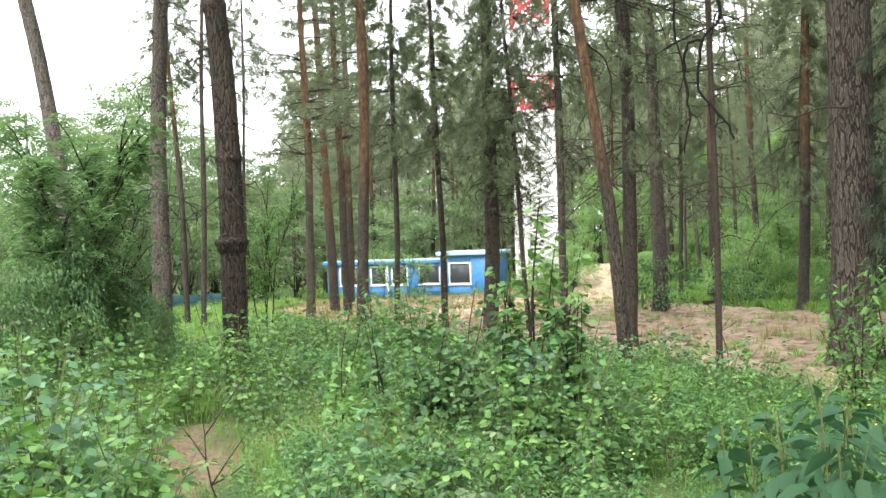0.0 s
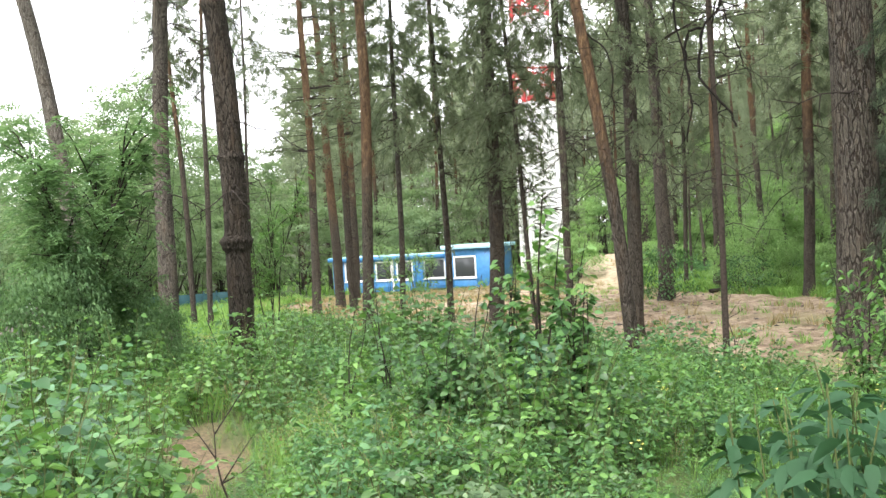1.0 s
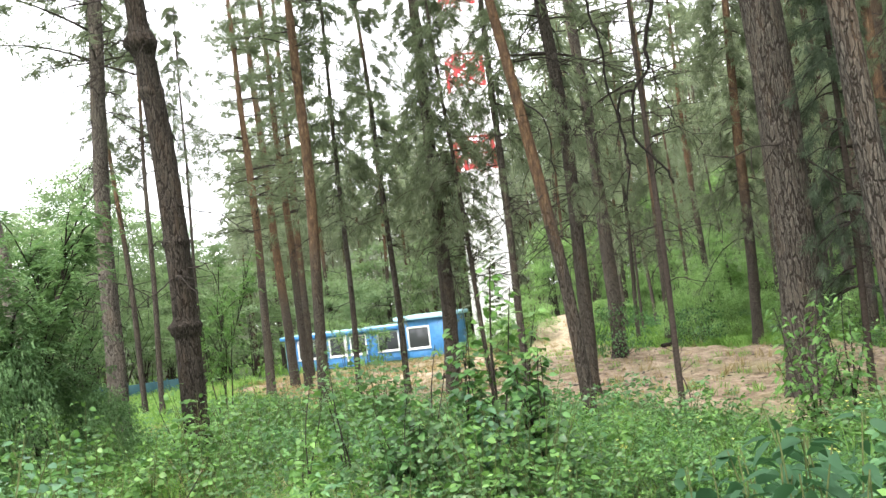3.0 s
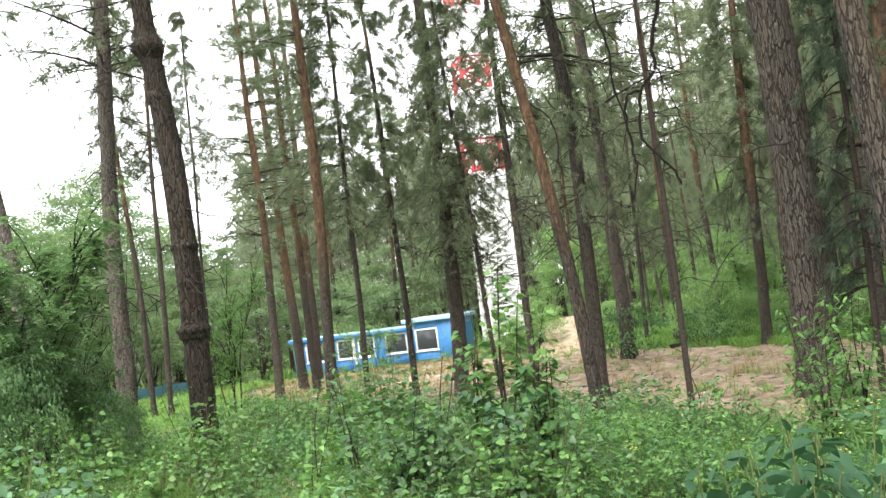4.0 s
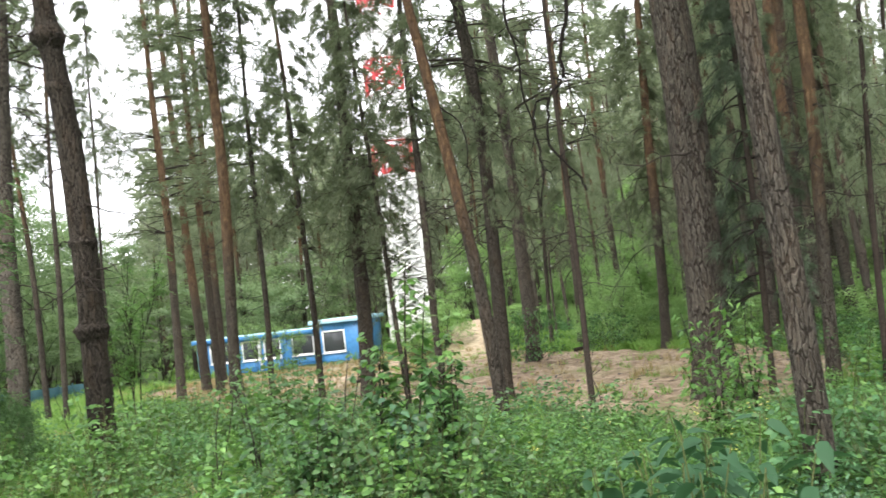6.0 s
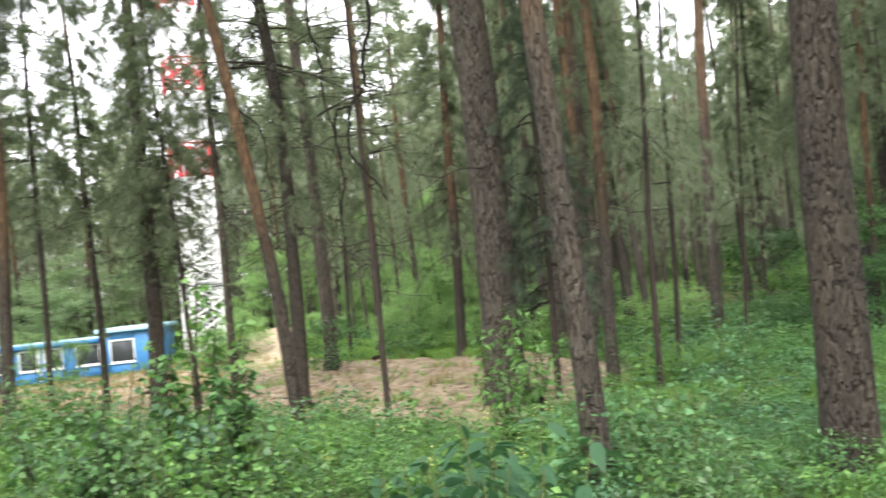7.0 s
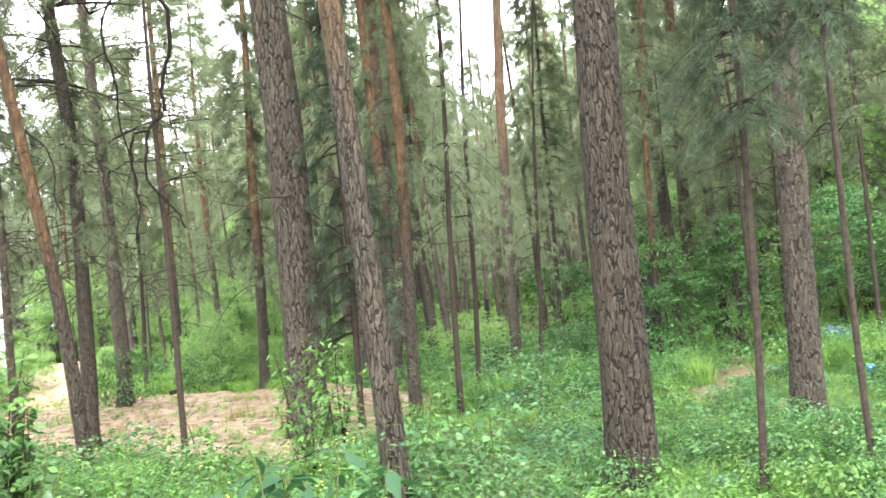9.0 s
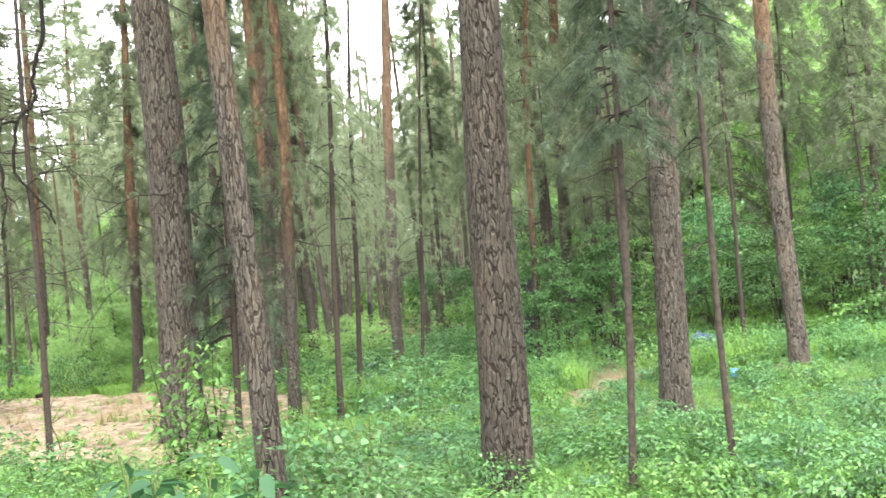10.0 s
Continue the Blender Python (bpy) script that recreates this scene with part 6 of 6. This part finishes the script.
def fallen(x, y, L, r, turn, seed):
    g = rng(seed)
    u = np.linspace(0, 1, 9)
    P = np.stack([(u - 0.5) * L, 0.08 * L * np.sin(u * 3 + seed) * 0.3, r * 0.7 + 0.04 * np.sin(u * 7)], 1)
    parts = [tube(P, r * (1.1 - 0.6 * u), 8, 0.06, seed)]
    for k in range(9):
        i = int(g.integers(1, 8))
        e = P[i] + unit(g.normal(size=3) + np.array([0, 0, 0.7])) * g.uniform(0.2, 0.7)
        parts.append(tube([P[i], (P[i] + e) / 2 + g.normal(size=3) * 0.04, e], [r * 0.3, r * 0.2, 0.004], 4))
    ob = link("fallen_log", mesh_of("fallen_log", *joined(parts), TWIG, True), at=pose(x, y, float(ground_at(x, y)), 0, 0, turn))
    tagged(ob, "dead fallen pine log with bare side branches", "log", "fallen logs")


for q in ((15.5, 10.2, 3.0, 0.09, 30), (17.5, 9.4, 3.4, 0.08, -10), (14.0, 11.6, 2.2, 0.07, 70), (9.6, 30.2, 2.4, 0.07, 10), (1.9, 29.0, 2.0, 0.05, 15)):
    fallen(*q, int(q[0] * 10))


# ---- single plants near the camera ----
def sapling(name, x, y, height, stems, per, leaf, mat, label, spread_r=0.25, wide=0.66, droop=0.35, seed=1, first=0.2, category="sapling"):
    """A young broad-leaved plant: thin stems, each leaf with its own stalk."""
    g = rng(seed)
    z = float(ground_at(x, y))
    ob = thing(name, pose(x, y, z - 0.02), label, category)
    P, W, L = [], [], []
    for s in range(stems):
        a = g.uniform(0, 6.3)
        H = height * (1 if s == 0 else g.uniform(0.6, 0.98))
        u = np.linspace(0, 1, 9)
        r = spread_r * g.uniform(0.3, 1.0)
        Q = np.stack([np.cos(a) * r * u ** 1.4 + 0.02 * np.sin(u * 7 + s), np.sin(a) * r * u ** 1.4 + 0.02 * np.cos(u * 6 + s), H * u], 1)
        twigs = [tube(Q, (0.003 + 0.006 * H) * (1 - 0.75 * u), 5)]
        for i in range(per):
            f = first + (1 - first) * (i + g.uniform(0, 0.7)) / per
            p = np.array([np.interp(f, u, Q[:, c]) for c in range(3)])
            b = i * 2.4 + g.normal() * 0.4
            out = np.array([math.cos(b), math.sin(b), 0.25 - 0.25 * (1 - f)])
            reach = g.uniform(0.04, 0.16) * (1.25 - f) * (0.6 + height * 0.5)
            e = p + out * reach
            twigs.append(tube([p, (p + e) / 2 + np.array([0, 0, 0.01]), e], [0.0025, 0.002, 0.0015], 3))
            for k in range(2):
                P.append(e + g.normal(size=3) * 0.015)
                W.append((math.cos(b + g.normal() * 0.8), math.sin(b + g.normal() * 0.8), -droop * g.uniform(-0.3, 1.2)))
                L.append(leaf * g.uniform(0.6, 1.15) * (1.15 - 0.5 * f))
        link("stem", mesh_of("stem", *joined(twigs), STEM if height < 1.2 else TWIG), ob)
    P, W, L = np.array(P), np.array(W), np.array(L)
    up = np.array([0, 0, 1.0]) + g.normal(size=P.shape) * 0.3
    tagged(link("leaves", mesh_of("leaves", *round_leaves(P, W, up, L, L * wide, 0.14, 0.28), mat, True), ob), kind="stuff")
    return ob


LIN = "leafy young linden sapling among weeds"
for i, (x, y, h, n, per, leaf, m) in enumerate(((0.72, 7.97, 2.15, 5, 26, 0.135, LEAF_LIGHT), (1.0, 8.2, 1.7, 4, 22, 0.13, LEAF_LIGHT), (0.46, 8.1, 1.55, 4, 22, 0.13, LEAF), (1.05, 7.7, 1.35, 6, 28, 0.12, LEAF),
                                             (0.72, 7.3, 1.05, 6, 26, 0.115, LEAF_BLUE), (-0.55, 8.3, 1.4, 4, 16, 0.11, LEAF), (-0.1, 7.6, 1.2, 6, 22, 0.125, LEAF), (-0.95, 8.0, 1.35, 3, 13, 0.11, LEAF_LIGHT), (0.15, 8.4, 1.45, 3, 14, 0.12, LEAF))):
    sapling("linden_sapling", x, y, h, n, per, leaf, m, LIN, 0.22 + 0.07 * min(h, 1.5), 0.78, seed=3 + i, first=0.25)
BRO = "broad-leaved young sapling among weeds"
sapling("linden_sapling", -3.9, 6.9, 0.95, 6, 20, 0.13, LEAF_LIGHT, BRO, 0.45, 0.75, seed=8)
sapling("linden_sapling", -3.2, 5.6, 0.8, 6, 18, 0.13, LEAF_BLUE, BRO, 0.45, 0.75, seed=9)
sapling("linden_sapling", -2.3, 5.0, 0.75, 6, 18, 0.12, LEAF_LIGHT, BRO, 0.45, 0.75, seed=19)
sapling("linden_sapling", -4.4, 8.4, 1.0, 6, 20, 0.12, LEAF_LIGHT, BRO, 0.45, 0.75, seed=20)


def broadleaf_weed(x, y, height, seed):
    """A tall weed: thin upright stems with pairs of large pointed leaves that arch and droop, smaller towards the top."""
    g = rng(seed)
    ob = thing("broadleaf_weed", pose(x, y, float(ground_at(x, y)) - 0.02), "tall weed with large blue-green drooping leaves", "weed")
    u = np.linspace(0, 1, 8)
    for s in range(3):
        a, h = s * 2.1 + g.normal() * 0.4, height * g.uniform(0.86, 1.0)
        r = g.uniform(0.08, 0.2)
        Q = np.stack([np.cos(a) * (0.05 + r * u ** 1.5), np.sin(a) * (0.05 + r * u ** 1.5), h * u], 1)
        stem = link("stem", mesh_of("stem", *tube(Q, 0.0052 * (1.15 - 0.6 * u), 6), STEM, True), ob)
        for i in range(10):
            f = 0.3 + 0.68 * i / 9
            p = np.array([np.interp(f, u, Q[:, c]) for c in range(3)])
            for b in (i * 1.57 + a, i * 1.57 + a + 3.14):
                L = 0.74 * (0.065 + 0.1 * math.sin(math.pi * min(1, 0.3 + 0.75 * (1 - f)))) * g.uniform(0.7, 1.2)
                b = b + g.normal() * 0.3
                W = np.array([[math.cos(b), math.sin(b), g.uniform(-0.6, 0.25)]])
                up = np.array([0, 0, 1.0]) + g.normal(size=(1, 3)) * 0.45
                link("leaf", mesh_of("leaf", *round_leaves(p + W * 0.03, W, up, L, L * 0.46, 0.18, 0.42), LEAF_BIG, True), stem)


for i, (az, d, h) in enumerate(((17.6, 3.9, 1.0), (19.4, 3.6, 1.06), (20.9, 3.35, 1.12), (22.3, 3.75, 1.18), (23.4, 3.3, 1.14), (24.6, 3.8, 1.18), (25.8, 3.5, 1.1), (21.8, 4.2, 1.1))):
    broadleaf_weed(*polar(az, d), h, 110 + i)

sapling("maple_sapling", 3.62, 8.2, 1.6, 6, 34, 0.12, LEAF_LIGHT, "slender ash-leaved maple sapling before a pine", 0.34, 0.4, 0.5, seed=14, first=0.3)
sapling("maple_sapling", 4.25, 8.8, 1.5, 6, 34, 0.12, LEAF_LIGHT, "slender ash-leaved maple sapling before a pine", 0.45, 0.4, 0.5, seed=15, first=0.3)
sapling("maple_sapling", -3.3, 13.6, 1.3, 6, 22, 0.1, LEAF_LIGHT, "leafy bushy sapling at the foot of a pine", 0.6, 0.5, 0.4, seed=16)
sapling("maple_sapling", -2.2, 12.6, 1.0, 6, 20, 0.1, LEAF, "leafy bushy sapling at the foot of a pine", 0.6, 0.5, 0.4, seed=17)
sapling("maple_sapling", 5.3, 9.4, 1.1, 4, 20, 0.1, LEAF_LIGHT, "leafy sapling beside a pine", 0.4, 0.45, 0.5, seed=18)


def flower_plant(x, y, height, seed):
    """A thin-stemmed weed with a loose head of small yellow flowers."""
    g = rng(seed)
    ob = thing("yellow_flower", pose(x, y, float(ground_at(x, y)) - 0.01), "wild yellow-flowering weed on a thin green stem", "flower", "yellow flowers")
    u = np.linspace(0, 1, 6)
    Q = np.stack([0.05 * u * g.normal(), 0.05 * u * g.normal(), 0 * u], 1) * u[:, None]
    Q[:, 2] = height * u
    link("stem", mesh_of("stem", *tube(Q, 0.004 * (1.2 - 0.8 * u), 5), STEM), ob)
    P, W = [], []
    for k in range(12):
        f = g.uniform(0.25, 0.85)
        b = g.uniform(0, 6.3)
        P.append((0, 0, height * f)), W.append((math.cos(b), math.sin(b), 0.3))
    P, W = np.array(P), np.array(W)
    link("foliage", mesh_of("foliage", *leaves(P, W, np.tile([0, 0, 1.0], (12, 1)), 0.09, 0.04, 0.2, 0.3, True), LEAF), ob)
    for k in range(int(g.integers(4, 8))):
        c = Q[-1] + g.normal(size=3) * np.array([0.02, 0.02, 0.05])
        n = 6
        b = np.arange(n) * 1.05
        W = np.stack([np.cos(b), np.sin(b), 0 * b + 0.9], 1)
        link("blossom", mesh_of("blossom", *leaves(np.repeat(c[None], n, 0), W, np.tile([0, 0, 1.0], (n, 1)), 0.016, 0.013, 0.2, 0.1, True), PETAL), ob, "small yellow blossom")


def plant_flowers():
    g = rng(21)
    for x, y in ((1.05, 6.2), (1.15, 5.8), (1.7, 7.2), (1.5, 7.9), (2.0, 6.6), (2.6, 8.3), (3.3, 7.4), (3.5, 7.2), (3.4, 7.9), (3.9, 7.7), (2.9, 6.3), (3.0, 9.0)):
        for k in range(1):
            flower_plant(x + g.normal() * 0.14, y + g.normal() * 0.14, g.uniform(0.35, 0.66), int(g.integers(1e6)))


plant_flowers()


def bare_twig(x, y, height, seed):
    g = rng(seed)
    u = np.linspace(0, 1, 7)
    Q = np.stack([-0.16 * u + 0.02 * np.sin(u * 8), 0.05 * u, height * u], 1)
    parts = [tube(Q, 0.008 * (1.1 - 0.8 * u), 6)]
    for k in range(4):
        i = 3 + k % 3
        e = Q[i] + np.array([g.choice([-1, 1]) * g.uniform(0.15, 0.3), 0.05 * g.normal(), g.uniform(0.1, 0.3)])
        parts.append(tube([Q[i], (Q[i] + e) / 2 + g.normal(size=3) * 0.01, e], [0.005, 0.004, 0.002], 5))
    ob = link("bare_shrub", mesh_of("bare_shrub", *joined(parts), TWIG, True), at=pose(x, y, float(ground_at(x, y))))
    tagged(ob, "thin leafless forked shrub by the bare soil", "shrub")


bare_twig(-1.28, 5.3, 0.85, 2)
bare_twig(4.05, 13.3, 0.9, 5)


def sand_litter():
    """Clods and broken sticks strewn over the clearing."""
    g = rng(9)
    ico = [(0, 0, 0.5), (0.6, 0, 0), (0, 0.6, 0), (-0.6, 0, 0), (0, -0.6, 0), (0, 0, -0.4)]
    f = np.array([[0, 1, 2], [0, 2, 3], [0, 3, 4], [0, 4, 1], [5, 2, 1], [5, 3, 2], [5, 4, 3], [5, 1, 4]])
    x, y = sector(g, 9000, -10, 42, 12, 50)
    ok = sand_at(x, y) > 0.4
    x, y = x[ok], y[ok]
    clumped = g.random(len(x)) < 0.25 + 0.75 * (np.sin(x * 1.3 + y * 0.4) * np.sin(y * 0.8 - x * 0.3) > 0.1)
    x, y = x[clumped], y[clumped]
    n = len(x)
    V, F = scattered(np.array(ico) * np.array([1.3, 0.9, 0.5]), f, np.stack([x, y, ground_at(x, y)], 1), g.uniform(0, 6.3, n), 0.02 + 0.1 * g.random(n) ** 3, 0.2, 3)
    V = V + g.normal(size=V.shape) * 0.008
    tagged(new("clods", mesh_of("clods", V, F, SOIL, True)), "clods of soil and bark strewn over the sand", "debris", kind="stuff")
    x, y = sector(g, 420, -10, 36, 13, 46)
    ok = sand_at(x, y) > 0.35
    x, y = x[ok], y[ok]
    n = len(x)
    sv, sf = tube([(-0.5, 0, 0.02), (0, 0.06, 0.05), (0.5, 0, 0.03)], [0.012, 0.014, 0.006], 4)
    V, F = scattered(sv, sf, np.stack([x, y, ground_at(x, y)], 1), g.uniform(0, 6.3, n), 0.12 + 0.35 * g.random(n) ** 2, 0.15, 4)
    tagged(new("sticks", mesh_of("sticks", V, F, TWIG)), "dry broken sticks lying on the sand", "debris", kind="stuff")


sand_litter()
